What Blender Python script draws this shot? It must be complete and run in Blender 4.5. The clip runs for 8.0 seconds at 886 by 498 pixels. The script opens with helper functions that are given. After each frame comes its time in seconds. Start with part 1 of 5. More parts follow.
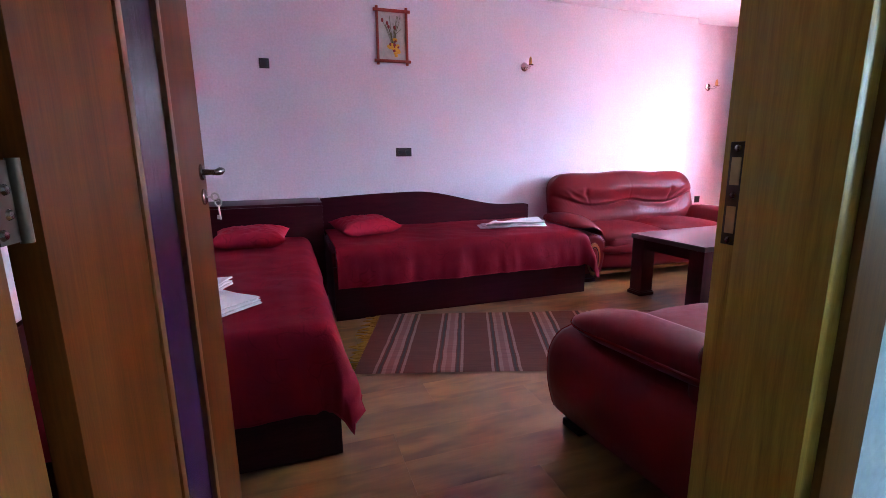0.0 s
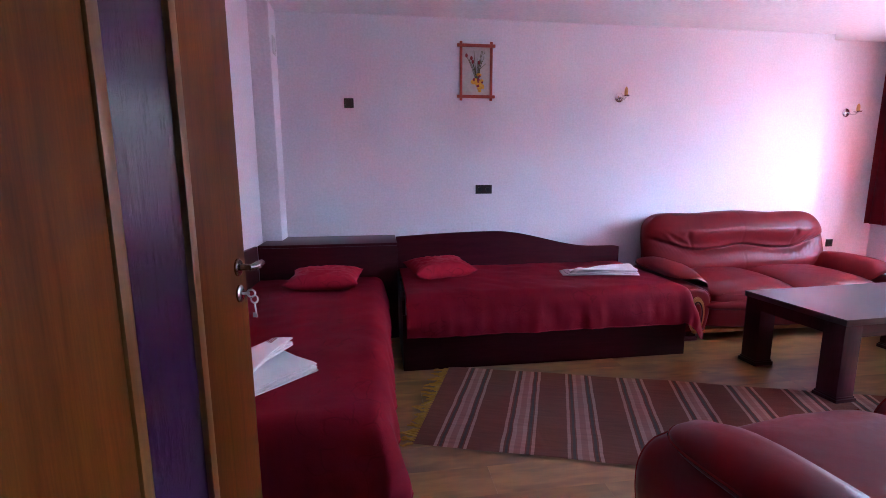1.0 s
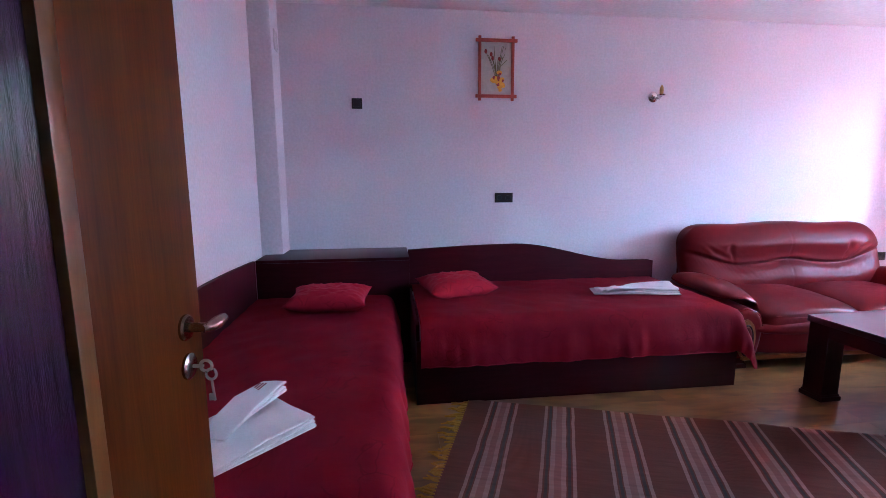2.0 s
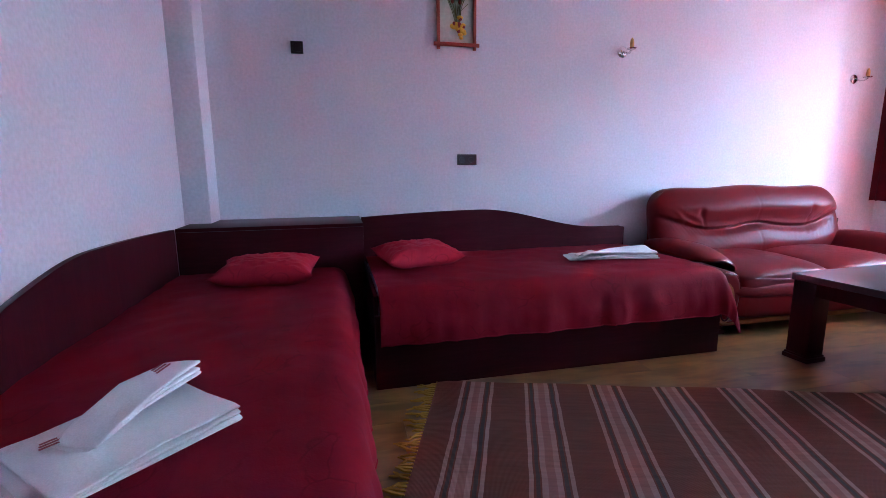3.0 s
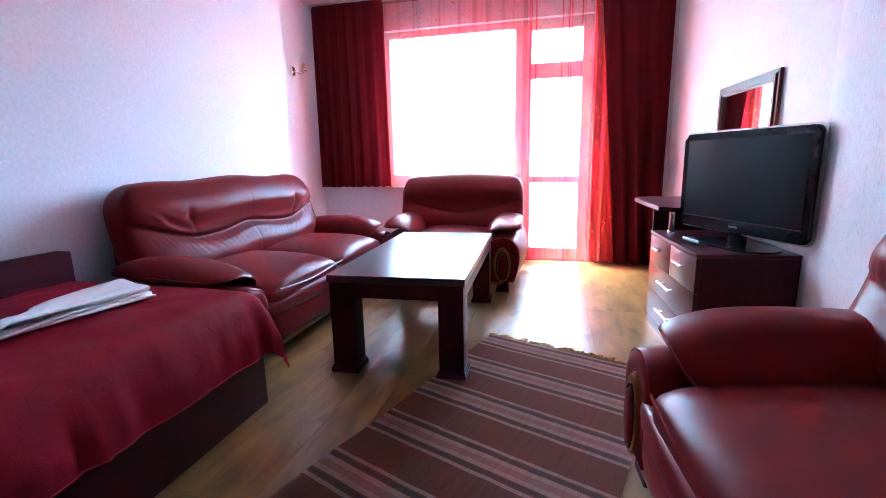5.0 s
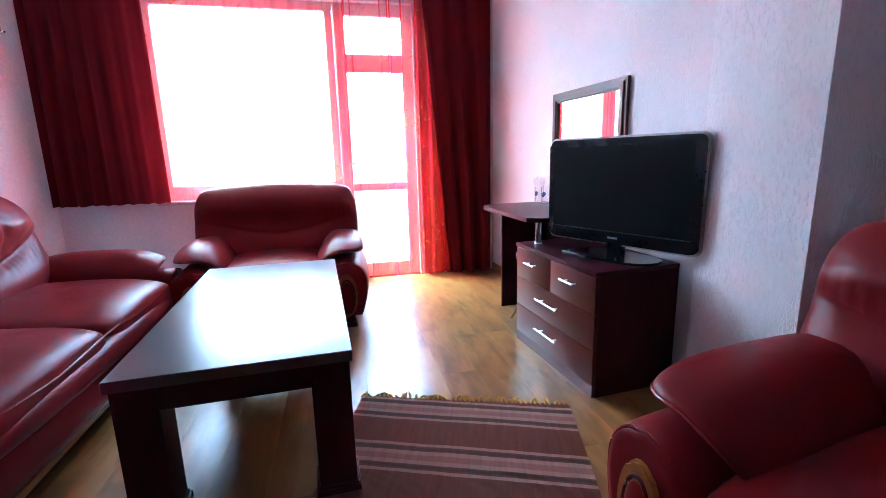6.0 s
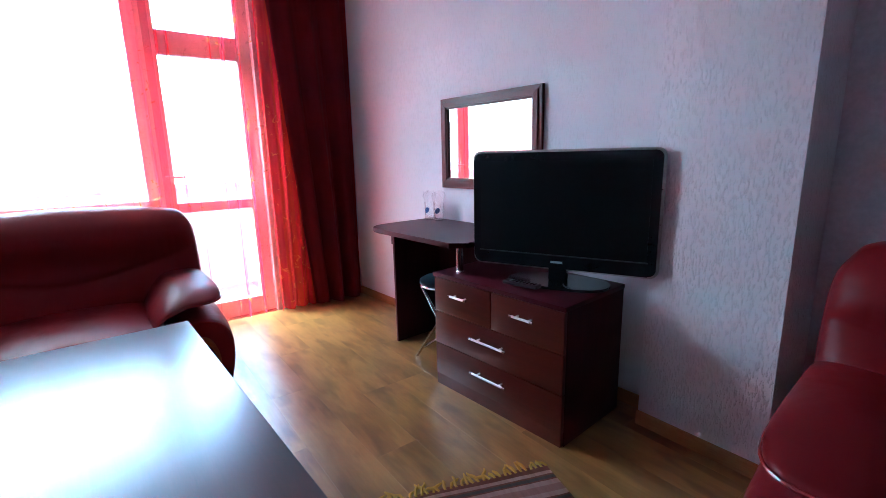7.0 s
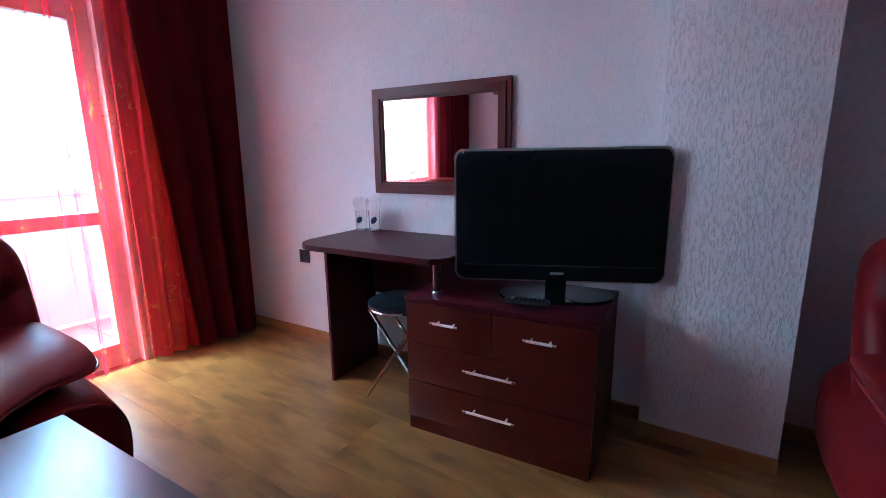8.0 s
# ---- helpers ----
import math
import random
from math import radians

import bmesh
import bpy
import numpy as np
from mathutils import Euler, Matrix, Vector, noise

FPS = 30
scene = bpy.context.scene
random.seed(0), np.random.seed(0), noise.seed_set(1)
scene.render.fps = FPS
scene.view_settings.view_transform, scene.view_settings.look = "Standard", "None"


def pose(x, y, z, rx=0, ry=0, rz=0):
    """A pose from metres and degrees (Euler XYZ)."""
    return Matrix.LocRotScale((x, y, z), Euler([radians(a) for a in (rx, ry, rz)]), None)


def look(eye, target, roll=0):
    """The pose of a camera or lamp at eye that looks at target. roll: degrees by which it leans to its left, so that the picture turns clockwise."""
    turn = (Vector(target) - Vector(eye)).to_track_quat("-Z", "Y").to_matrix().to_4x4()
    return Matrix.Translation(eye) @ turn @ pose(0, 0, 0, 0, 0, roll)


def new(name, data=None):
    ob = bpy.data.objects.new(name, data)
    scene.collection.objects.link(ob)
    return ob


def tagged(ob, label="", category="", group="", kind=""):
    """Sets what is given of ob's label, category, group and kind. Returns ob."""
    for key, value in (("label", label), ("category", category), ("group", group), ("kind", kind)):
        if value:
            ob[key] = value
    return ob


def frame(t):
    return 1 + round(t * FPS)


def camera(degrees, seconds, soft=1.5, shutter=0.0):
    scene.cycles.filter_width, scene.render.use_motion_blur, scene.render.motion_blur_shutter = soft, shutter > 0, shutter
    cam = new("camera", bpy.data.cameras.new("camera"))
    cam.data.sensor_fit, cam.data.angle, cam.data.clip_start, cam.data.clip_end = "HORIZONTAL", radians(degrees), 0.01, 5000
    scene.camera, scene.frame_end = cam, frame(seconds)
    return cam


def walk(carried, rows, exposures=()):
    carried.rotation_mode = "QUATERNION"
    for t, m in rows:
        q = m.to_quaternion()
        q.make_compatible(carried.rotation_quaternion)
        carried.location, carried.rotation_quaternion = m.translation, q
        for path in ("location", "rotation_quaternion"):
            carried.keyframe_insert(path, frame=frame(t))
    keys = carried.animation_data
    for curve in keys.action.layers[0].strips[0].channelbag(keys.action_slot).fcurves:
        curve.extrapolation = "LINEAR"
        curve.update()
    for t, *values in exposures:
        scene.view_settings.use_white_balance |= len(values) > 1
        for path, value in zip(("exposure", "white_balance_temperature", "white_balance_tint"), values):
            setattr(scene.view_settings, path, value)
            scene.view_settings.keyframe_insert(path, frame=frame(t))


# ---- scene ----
cam = camera(88.7, 8.0, soft=0.7)
SKY, RUG_PERIOD, RUG_SHIFT = 0.15, 0.328, 0.175
EXPO = [(0.0, 6.85, 4960, -8), (1.5, 6.58, 4520, -15), (3.0, 6.55, 4370, -23), (4.2, 6.70, 4330, -29), (5.5, 6.46, 4330, -30), (6.5, 5.86, 4280, -33), (7.2, 5.28, 4260, -32), (8.0, 4.93, 4270, -30)]
PATH = [
    (0, (0.57, 1.385, 1.16), (1.196, 3.243, 0.765), -0.7),
    (0.5, (0.67, 1.476, 1.255), (1.038, 3.406, 0.883), -0.5),
    (1, (0.696, 1.61, 1.342), (0.967, 3.566, 1.024), -0.3),
    (1.5, (0.711, 1.779, 1.372), (0.943, 3.745, 1.085), -0.3),
    (2.8, (0.617, 2.304, 1.196), (0.93, 4.252, 0.87), -0.3),
    (3, (0.669, 2.362, 1.123), (1.116, 4.283, 0.789), -0.5),
    (3.5, (0.716, 2.568, 1.051), (1.699, 4.273, 0.694), -0.7),
    (4, (0.919, 2.818, 1.057), (2.387, 4.125, 0.686), -1.3),
    (4.2, (0.999, 2.93, 1.041), (2.625, 4.035, 0.675), -1.2),
    (5.3, (1.44, 3.472, 1.094), (3.382, 3.74, 0.698), -1.4),
    (5.5, (1.55, 3.543, 1.124), (3.506, 3.644, 0.718), -1.6),
    (6, (1.926, 3.755, 1.119), (3.839, 3.33, 0.716), -1.5),
    (6.5, (2.248, 3.932, 1.149), (4.045, 3.155, 0.739), -1.3),
    (7, (2.611, 4.031, 1.18), (4.182, 2.863, 0.772), -1.3),
    (7.5, (3.021, 4.1, 1.162), (4.285, 2.602, 0.763), -0.8),
    (8, (3.297, 4.172, 1.162), (4.368, 2.531, 0.763), -0.7),
]
walk(cam, [(t, look(eye, target, roll)) for t, eye, target, roll in PATH], EXPO)

# ---- world and light ----
world = bpy.data.worlds.new("sky")
scene.world = world
world.use_nodes = True
_n, _l = world.node_tree.nodes, world.node_tree.links
sky = _n.new("ShaderNodeTexSky")
sky.sky_type = 'NISHITA'
sky.sun_disc = False
sky.sun_elevation, sky.sun_rotation = radians(66), radians(42)
sky.air_density, sky.dust_density = 1.0, 4.0
_n["Background"].inputs["Strength"].default_value = SKY
_l.new(sky.outputs[0], _n["Background"].inputs["Color"])
sun = new("sun", bpy.data.lights.new("sun", 'SUN'))
sun.data.energy, sun.data.angle, sun.data.color = 0.3, radians(14), (1.0, 0.97, 0.94)
sun.matrix_world = look((math.sin(radians(42)) * 20, math.cos(radians(42)) * 20, math.tan(radians(66)) * 20), (0, 0, 0))

# ---- materials ----
MATS = {}


def shader(name):
    m = bpy.data.materials.new(name)
    m.use_nodes = True
    MATS[name] = m
    return m, m.node_tree, m.node_tree.nodes["Principled BSDF"]


def ramp(nt, stops, fac):
    r = nt.nodes.new("ShaderNodeValToRGB")
    e = r.color_ramp.elements
    while len(e) < len(stops):
        e.new(0.5)
    for k, (p, c) in zip(e, stops):
        k.position, k.color = p, (*c, 1)
    nt.links.new(fac, r.inputs[0])
    return r.outputs[0]


def coords(nt, scale=(1, 1, 1), shift=False):
    tc = nt.nodes.new("ShaderNodeTexCoord")
    mp = nt.nodes.new("ShaderNodeMapping")
    mp.inputs["Scale"].default_value = scale
    nt.links.new(tc.outputs["Object"], mp.inputs["Vector"])
    if shift:
        oi = nt.nodes.new("ShaderNodeObjectInfo")
        mul = nt.nodes.new("ShaderNodeMath")
        mul.operation = 'MULTIPLY'
        mul.inputs[1].default_value = 37.0
        nt.links.new(oi.outputs["Random"], mul.inputs[0])
        nt.links.new(mul.outputs[0], mp.inputs["Location"])
    return mp.outputs[0]


def noise_tex(nt, vec, scale, detail=4, rough=0.55, dist=0.0):
    n = nt.nodes.new("ShaderNodeTexNoise")
    n.inputs["Scale"].default_value = scale
    n.inputs["Detail"].default_value = detail
    n.inputs["Roughness"].default_value = rough
    n.inputs["Distortion"].default_value = dist
    nt.links.new(vec, n.inputs["Vector"])
    return n.outputs["Fac"]


def bumped(nt, b, height, strength, distance):
    bp = nt.nodes.new("ShaderNodeBump")
    bp.inputs["Strength"].default_value = strength
    bp.inputs["Distance"].default_value = distance
    nt.links.new(height, bp.inputs["Height"])
    nt.links.new(bp.outputs[0], b.inputs["Normal"])
    return bp


def mixed(nt, fac, a, b, mode='MIX'):
    m = nt.nodes.new("ShaderNodeMix")
    m.data_type, m.blend_type = 'RGBA', mode
    for sock, v in ((m.inputs[0], fac), (m.inputs[6], a), (m.inputs[7], b)):
        if isinstance(v, (int, float)):
            sock.default_value = v
        elif isinstance(v, tuple):
            sock.default_value = (*v, 1)
        else:
            nt.links.new(v, sock)
    return m.outputs[2]


def math_node(nt, op, a, b=0.0):
    m = nt.nodes.new("ShaderNodeMath")
    m.operation = op
    for sock, v in zip(m.inputs, (a, b)):
        if isinstance(v, (int, float)):
            sock.default_value = v
        else:
            nt.links.new(v, sock)
    return m.outputs[0]


def surface(name, c1, c2, rough, scale=6.0, stretch=(1, 1, 1), bump=0.1, depth=0.002, fine=60.0, metal=0.0,
            coat=0.0, sheen=0.0, shift=False, rough2=None, spread=(0.3, 0.7), spec=0.5):
    """A surface whose colour runs between c1 and c2 in broad patches and fine grain."""
    m, nt, b = shader(name)
    v = coords(nt, stretch, shift)
    broad = noise_tex(nt, v, scale, 5)
    grain = noise_tex(nt, v, fine, 3)
    col = ramp(nt, [(spread[0], c1), (spread[1], c2)], broad)
    col = mixed(nt, 0.25, col, ramp(nt, [(0.3, tuple(x * 0.7 for x in c1)), (0.7, tuple(min(1, x * 1.2) for x in c2))], grain))
    nt.links.new(col, b.inputs["Base Color"])
    r2 = rough2 if rough2 is not None else rough * 1.25
    rr = nt.nodes.new("ShaderNodeMapRange")
    rr.inputs["To Min"].default_value, rr.inputs["To Max"].default_value = rough * 0.85, min(1, r2)
    nt.links.new(broad, rr.inputs["Value"])
    nt.links.new(rr.outputs[0], b.inputs["Roughness"])
    b.inputs["Metallic"].default_value = metal
    b.inputs["Coat Weight"].default_value = coat
    b.inputs["Sheen Weight"].default_value = sheen
    b.inputs["Specular IOR Level"].default_value = spec
    if bump:
        bumped(nt, b, grain, bump, depth)
    return m


# painted plaster: a smooth coat on most walls, combed coarse plaster by the television
surface("plaster", (0.70, 0.66, 0.72), (0.76, 0.72, 0.77), 0.75, 1.6, bump=0.22, depth=0.003, fine=55)
surface("ceiling_paint", (0.82, 0.80, 0.83), (0.87, 0.85, 0.87), 0.85, 1.2, bump=0.15, depth=0.002, fine=50)
def combed(name, depth, low, high, streaks):
    """Trowelled plaster whose coarse grains have dragged short upright furrows."""
    m, nt, b = shader(name)
    v = coords(nt)
    furrow = noise_tex(nt, coords(nt, (1, 1, 0.20)), 170, 3, 0.5, 0.4)
    where = noise_tex(nt, v, 9.0, 3)
    pits = ramp(nt, [(0.54, (1, 1, 1)), (0.64, (0, 0, 0))], math_node(nt, 'ADD', furrow, math_node(nt, 'MULTIPLY', math_node(nt, 'SUBTRACT', where, 0.5), streaks)))
    grit = noise_tex(nt, v, 140, 3)
    swell = noise_tex(nt, v, 16, 3)
    patch = ramp(nt, [(0.3, low), (0.7, high)], noise_tex(nt, v, 1.8))
    patch = mixed(nt, math_node(nt, 'MULTIPLY', math_node(nt, 'SUBTRACT', 1.0, pits), 0.10), patch, (0.42, 0.40, 0.42))
    nt.links.new(patch, b.inputs["Base Color"])
    b.inputs["Roughness"].default_value = 0.72
    hgt = math_node(nt, 'ADD', math_node(nt, 'ADD', pits, math_node(nt, 'MULTIPLY', grit, 0.35)), math_node(nt, 'MULTIPLY', swell, 0.8))
    bumped(nt, b, hgt, depth, 0.010)


combed("combed_plaster", 0.32, (0.77, 0.75, 0.79), (0.84, 0.82, 0.85), 0.25)
combed("coarse_plaster", 0.60, (0.80, 0.78, 0.82), (0.87, 0.85, 0.88), 0.10)

# laminate boards
m, nt, b = shader("laminate")
v = coords(nt, (1.2, 3.0, 3.0), True)
g1 = noise_tex(nt, v, 2.3, 3, 0.5, 0.4)
g2 = noise_tex(nt, coords(nt, (3, 42, 42), True), 3.0, 3)
knot = noise_tex(nt, coords(nt, (1.4, 4.4, 4.4), True), 2.6, 2, 0.5, 0.2)
base = ramp(nt, [(0.26, (0.175, 0.076, 0.020)), (0.42, (0.250, 0.120, 0.033)), (0.60, (0.325, 0.170, 0.050)), (0.75, (0.380, 0.210, 0.068))], g1)
base = mixed(nt, 0.10, base, ramp(nt, [(0.35, (0.14, 0.060, 0.020)), (0.65, (0.42, 0.235, 0.10))], g2))
dark = ramp(nt, [(0.47, (0, 0, 0)), (0.70, (1, 1, 1))], knot)
base = mixed(nt, math_node(nt, 'MULTIPLY', dark, 0.8), base, (0.100, 0.042, 0.012))
band = ramp(nt, [(0.50, (0, 0, 0)), (0.68, (1, 1, 1))], noise_tex(nt, coords(nt, (1.1, 6.5, 6.5), True), 1.7, 2, 0.5, 0.2))
base = mixed(nt, math_node(nt, 'MULTIPLY', band, 0.34), base, (0.145, 0.064, 0.019))
oi = nt.nodes.new("ShaderNodeObjectInfo")
tone = ramp(nt, [(0.0, (0.88, 0.86, 0.84)), (0.5, (0.98, 0.98, 0.98)), (1.0, (1.06, 1.05, 1.03))], oi.outputs["Random"])
base = mixed(nt, 1.0, base, tone, 'MULTIPLY')
nt.links.new(base, b.inputs["Base Color"])
nt.links.new(ramp(nt, [(0.2, (0.285, 0.285, 0.285)), (0.8, (0.32, 0.32, 0.32))], g1), b.inputs["Roughness"])
b.inputs["Specular IOR Level"].default_value = 0.8
bumped(nt, b, g2, 0.05, 0.001)


def wood(name, dark_c, mid_c, light_c, rough, stretch, coat=0.0, bump=0.12, scale=3.0, spec=0.5):
    m, nt, b = shader(name)
    v = coords(nt, stretch)
    g1 = noise_tex(nt, v, scale, 6, 0.6, 0.8)
    g2 = noise_tex(nt, v, scale * 9, 4, 0.6)
    col = ramp(nt, [(0.28, dark_c), (0.5, mid_c), (0.72, light_c)], g1)
    col = mixed(nt, 0.3, col, ramp(nt, [(0.35, dark_c), (0.65, light_c)], g2))
    nt.links.new(col, b.inputs["Base Color"])
    b.inputs["Roughness"].default_value = rough
    b.inputs["Coat Weight"].default_value = coat
    b.inputs["Coat Roughness"].default_value = 0.12
    b.inputs["Specular IOR Level"].default_value = spec
    bumped(nt, b, g2, bump, 0.001)
    return m


wood("oak_door", (0.056, 0.0125, 0.0012), (0.100, 0.0255, 0.0024), (0.138, 0.038, 0.0040), 0.40, (9, 9, 0.5), spec=0.12)
# oak of the door beads; also the frame's oak with shade put into its colour
wood("oak_bead_shaded_frame", (0.095, 0.032, 0.004), (0.145, 0.052, 0.007), (0.19, 0.072, 0.011), 0.36, (9, 9, 0.6))
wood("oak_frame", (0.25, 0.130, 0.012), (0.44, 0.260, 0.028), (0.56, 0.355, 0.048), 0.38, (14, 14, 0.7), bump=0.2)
wood("wenge_panel", (0.014, 0.003, 0.016), (0.026, 0.006, 0.030), (0.042, 0.012, 0.048), 0.17, (60, 60, 2.0), bump=0.9, scale=2.0)
wood("dark_laminate", (0.028, 0.002, 0.0052), (0.042, 0.0034, 0.0082), (0.058, 0.0058, 0.0115), 0.42, (12, 12, 1.0), bump=0.04, spec=0.16)
wood("dark_laminate_long", (0.027, 0.002, 0.0052), (0.041, 0.0034, 0.0080), (0.056, 0.0058, 0.0112), 0.36, (1.0, 12, 12), bump=0.03, spec=0.17)
wood("tabletop_laminate", (0.016, 0.005, 0.007), (0.026, 0.008, 0.011), (0.036, 0.012, 0.015), 0.30, (1.0, 12, 12), bump=0.03, coat=0.8, spec=0.8)
MATS["tabletop_laminate"].node_tree.nodes["Principled BSDF"].inputs["Coat Roughness"].default_value = 0.33
wood("mahogany_laminate", (0.036, 0.0034, 0.0020), (0.053, 0.0052, 0.0030), (0.071, 0.0082, 0.0045), 0.30, (1.0, 12, 12), bump=0.008, spec=0.35)
wood("varnished_trim", (0.20, 0.050, 0.008), (0.30, 0.090, 0.014), (0.40, 0.15, 0.028), 0.38, (4, 10, 10), coat=0.15)
wood("rustic_frame", (0.22, 0.024, 0.012), (0.31, 0.040, 0.020), (0.38, 0.060, 0.030), 0.5, (10, 10, 10))
wood("baseboard_oak", (0.22, 0.095, 0.025), (0.32, 0.15, 0.045), (0.40, 0.20, 0.065), 0.4, (1.2, 9, 9))

# upholstery leather, fine grain and soft creases
m, nt, b = shader("leather")
v = coords(nt)
vor = nt.nodes.new("ShaderNodeTexVoronoi")
vor.inputs["Scale"].default_value = 260
nt.links.new(v, vor.inputs["Vector"])
crease = noise_tex(nt, v, 14, 4, 0.6, 1.2)
tint = noise_tex(nt, v, 3.0, 4)
nt.links.new(ramp(nt, [(0.3, (0.116, 0.0056, 0.0092)), (0.7, (0.150, 0.0080, 0.0118))], tint), b.inputs["Base Color"])
nt.links.new(ramp(nt, [(0.3, (0.33, 0.33, 0.33)), (0.7, (0.44, 0.44, 0.44))], crease), b.inputs["Roughness"])
b.inputs["Specular IOR Level"].default_value = 0.10
hgt = math_node(nt, 'ADD', math_node(nt, 'MULTIPLY', vor.outputs["Distance"], 0.12), crease)
bumped(nt, b, hgt, 0.11, 0.004)
surface("welt", (0.16, 0.012, 0.013), (0.20, 0.016, 0.016), 0.22, 30, fine=150)

# bedspread: satin weave with a scattered raised motif
m, nt, b = shader("bedspread")
v = coords(nt)
vor = nt.nodes.new("ShaderNodeTexVoronoi")
vor.feature = 'DISTANCE_TO_EDGE'
vor.inputs["Scale"].default_value = 8.0
warpn = nt.nodes.new("ShaderNodeTexNoise")
warpn.inputs["Scale"].default_value = 4.0
nt.links.new(v, warpn.inputs["Vector"])
nt.links.new(mixed(nt, 0.35, coords(nt, (1.0, 1.9, 1.0)), warpn.outputs["Color"]), vor.inputs["Vector"])
vine = ramp(nt, [(0.0, (1, 1, 1)), (0.04, (0, 0, 0))], vor.outputs["Distance"])
spot = ramp(nt, [(0.53, (0, 0, 0)), (0.58, (1, 1, 1))], noise_tex(nt, v, 7, 2))
motif = math_node(nt, 'MULTIPLY', vine, spot)
cloth = ramp(nt, [(0.3, (0.320, 0.0090, 0.034)), (0.7, (0.405, 0.0140, 0.046))], noise_tex(nt, v, 5, 5))
nt.links.new(mixed(nt, math_node(nt, 'MULTIPLY', motif, 0.42), cloth, (0.170, 0.006, 0.016)), b.inputs["Base Color"])
b.inputs["Roughness"].default_value = 0.55
b.inputs["Specular IOR Level"].default_value = 0.10
weave = math_node(nt, 'ADD', noise_tex(nt, v, 240, 2), math_node(nt, 'MULTIPLY', noise_tex(nt, v, 12, 4, 0.6, 1.2), 3.4))
bumped(nt, b, weave, 0.13, 0.006)

surface("terry", (0.78, 0.78, 0.80), (0.86, 0.86, 0.87), 0.95, 12, bump=0.35, depth=0.003, fine=260, sheen=0.3)
surface("towel_print", (0.30, 0.10, 0.13), (0.36, 0.14, 0.17), 0.9, 30, fine=200)
surface("chrome", (0.60, 0.60, 0.62), (0.70, 0.70, 0.72), 0.12, 20, metal=1.0, bump=0)
surface("satin_steel", (0.50, 0.49, 0.47), (0.60, 0.59, 0.57), 0.28, 30, metal=1.0, bump=0)
surface("bright_steel", (0.80, 0.80, 0.81), (0.88, 0.88, 0.89), 0.38, 30, metal=0.7, bump=0)
surface("handle_steel", (0.24, 0.20, 0.18), (0.32, 0.28, 0.26), 0.25, 30, metal=1.0, bump=0)
surface("worn_brass", (0.42, 0.30, 0.13), (0.52, 0.40, 0.20), 0.35, 40, metal=1.0, bump=0.1)
surface("dark_bronze", (0.05, 0.032, 0.020), (0.08, 0.054, 0.036), 0.5, 40, metal=0.6, bump=0.1)
surface("black_gloss", (0.006, 0.006, 0.008), (0.012, 0.012, 0.014), 0.12, 8, bump=0, spec=0.3)
surface("screen", (0.003, 0.003, 0.004), (0.006, 0.006, 0.008), 0.34, 8, bump=0, spec=0.12)
surface("black_plastic", (0.010, 0.009, 0.010), (0.018, 0.016, 0.018), 0.35, 20, bump=0.1)
surface("grey_print", (0.35, 0.35, 0.37), (0.42, 0.42, 0.44), 0.4, 30, bump=0)
surface("brown_plastic", (0.020, 0.008, 0.010), (0.030, 0.014, 0.015), 0.3, 20, bump=0.05)
surface("black_vinyl", (0.010, 0.012, 0.018), (0.018, 0.020, 0.028), 0.35, 20, bump=0.3)
surface("frame_white", (0.52, 0.50, 0.50), (0.60, 0.58, 0.58), 0.4, 6, bump=0.05)
surface("emblem_blue", (0.02, 0.07, 0.22), (0.03, 0.10, 0.28), 0.3, 20, bump=0)
surface("amber_candle", (0.50, 0.27, 0.07), (0.62, 0.38, 0.13), 0.35, 20, bump=0.2)
surface("picture_ground", (0.46, 0.44, 0.39), (0.55, 0.53, 0.47), 0.8, 9, bump=0.3)
surface("dried_orange", (0.70, 0.34, 0.03), (0.80, 0.52, 0.06), 0.8, 30, bump=0.4)
surface("dried_red", (0.22, 0.03, 0.03), (0.32, 0.06, 0.05), 0.8, 30, bump=0.4)
surface("dried_green", (0.10, 0.09, 0.03), (0.16, 0.14, 0.05), 0.8, 30, bump=0.4)
surface("mirror_frame", (0.080, 0.013, 0.014), (0.110, 0.020, 0.020), 0.4, 12, bump=0.1, spec=0.3)
surface("hall_paint", (0.66, 0.70, 0.66), (0.72, 0.76, 0.72), 0.7, 2, bump=0.3)
surface("hall_board", (0.11, 0.055, 0.035), (0.15, 0.080, 0.050), 0.45, 8)
surface("parapet_render", (0.24, 0.23, 0.22), (0.32, 0.31, 0.30), 0.85, 2.5, bump=0.4, depth=0.004)
surface("balcony_tile", (0.050, 0.040, 0.040), (0.080, 0.066, 0.064), 0.5, 7, shift=True)
surface("underlay", (0.070, 0.036, 0.016), (0.095, 0.050, 0.024), 0.9, 10)
surface("tile_grout", (0.30, 0.28, 0.26), (0.36, 0.34, 0.32), 0.9, 10)
surface("hillside", (0.035, 0.045, 0.035), (0.13, 0.13, 0.11), 0.95, 0.09, bump=0.8, depth=2.0, fine=0.6, spread=(0.35, 0.65))
surface("vent_white", (0.60, 0.58, 0.60), (0.66, 0.64, 0.66), 0.5, 10, bump=0)
surface("fringe_yarn", (0.38, 0.20, 0.026), (0.52, 0.31, 0.055), 0.95, 30, bump=0.5, fine=300)
surface("curtain_cloth", (0.135, 0.0040, 0.013), (0.200, 0.0065, 0.019), 0.7, 3, (1, 4, 0.4), bump=0.3, fine=160, spec=0.15)

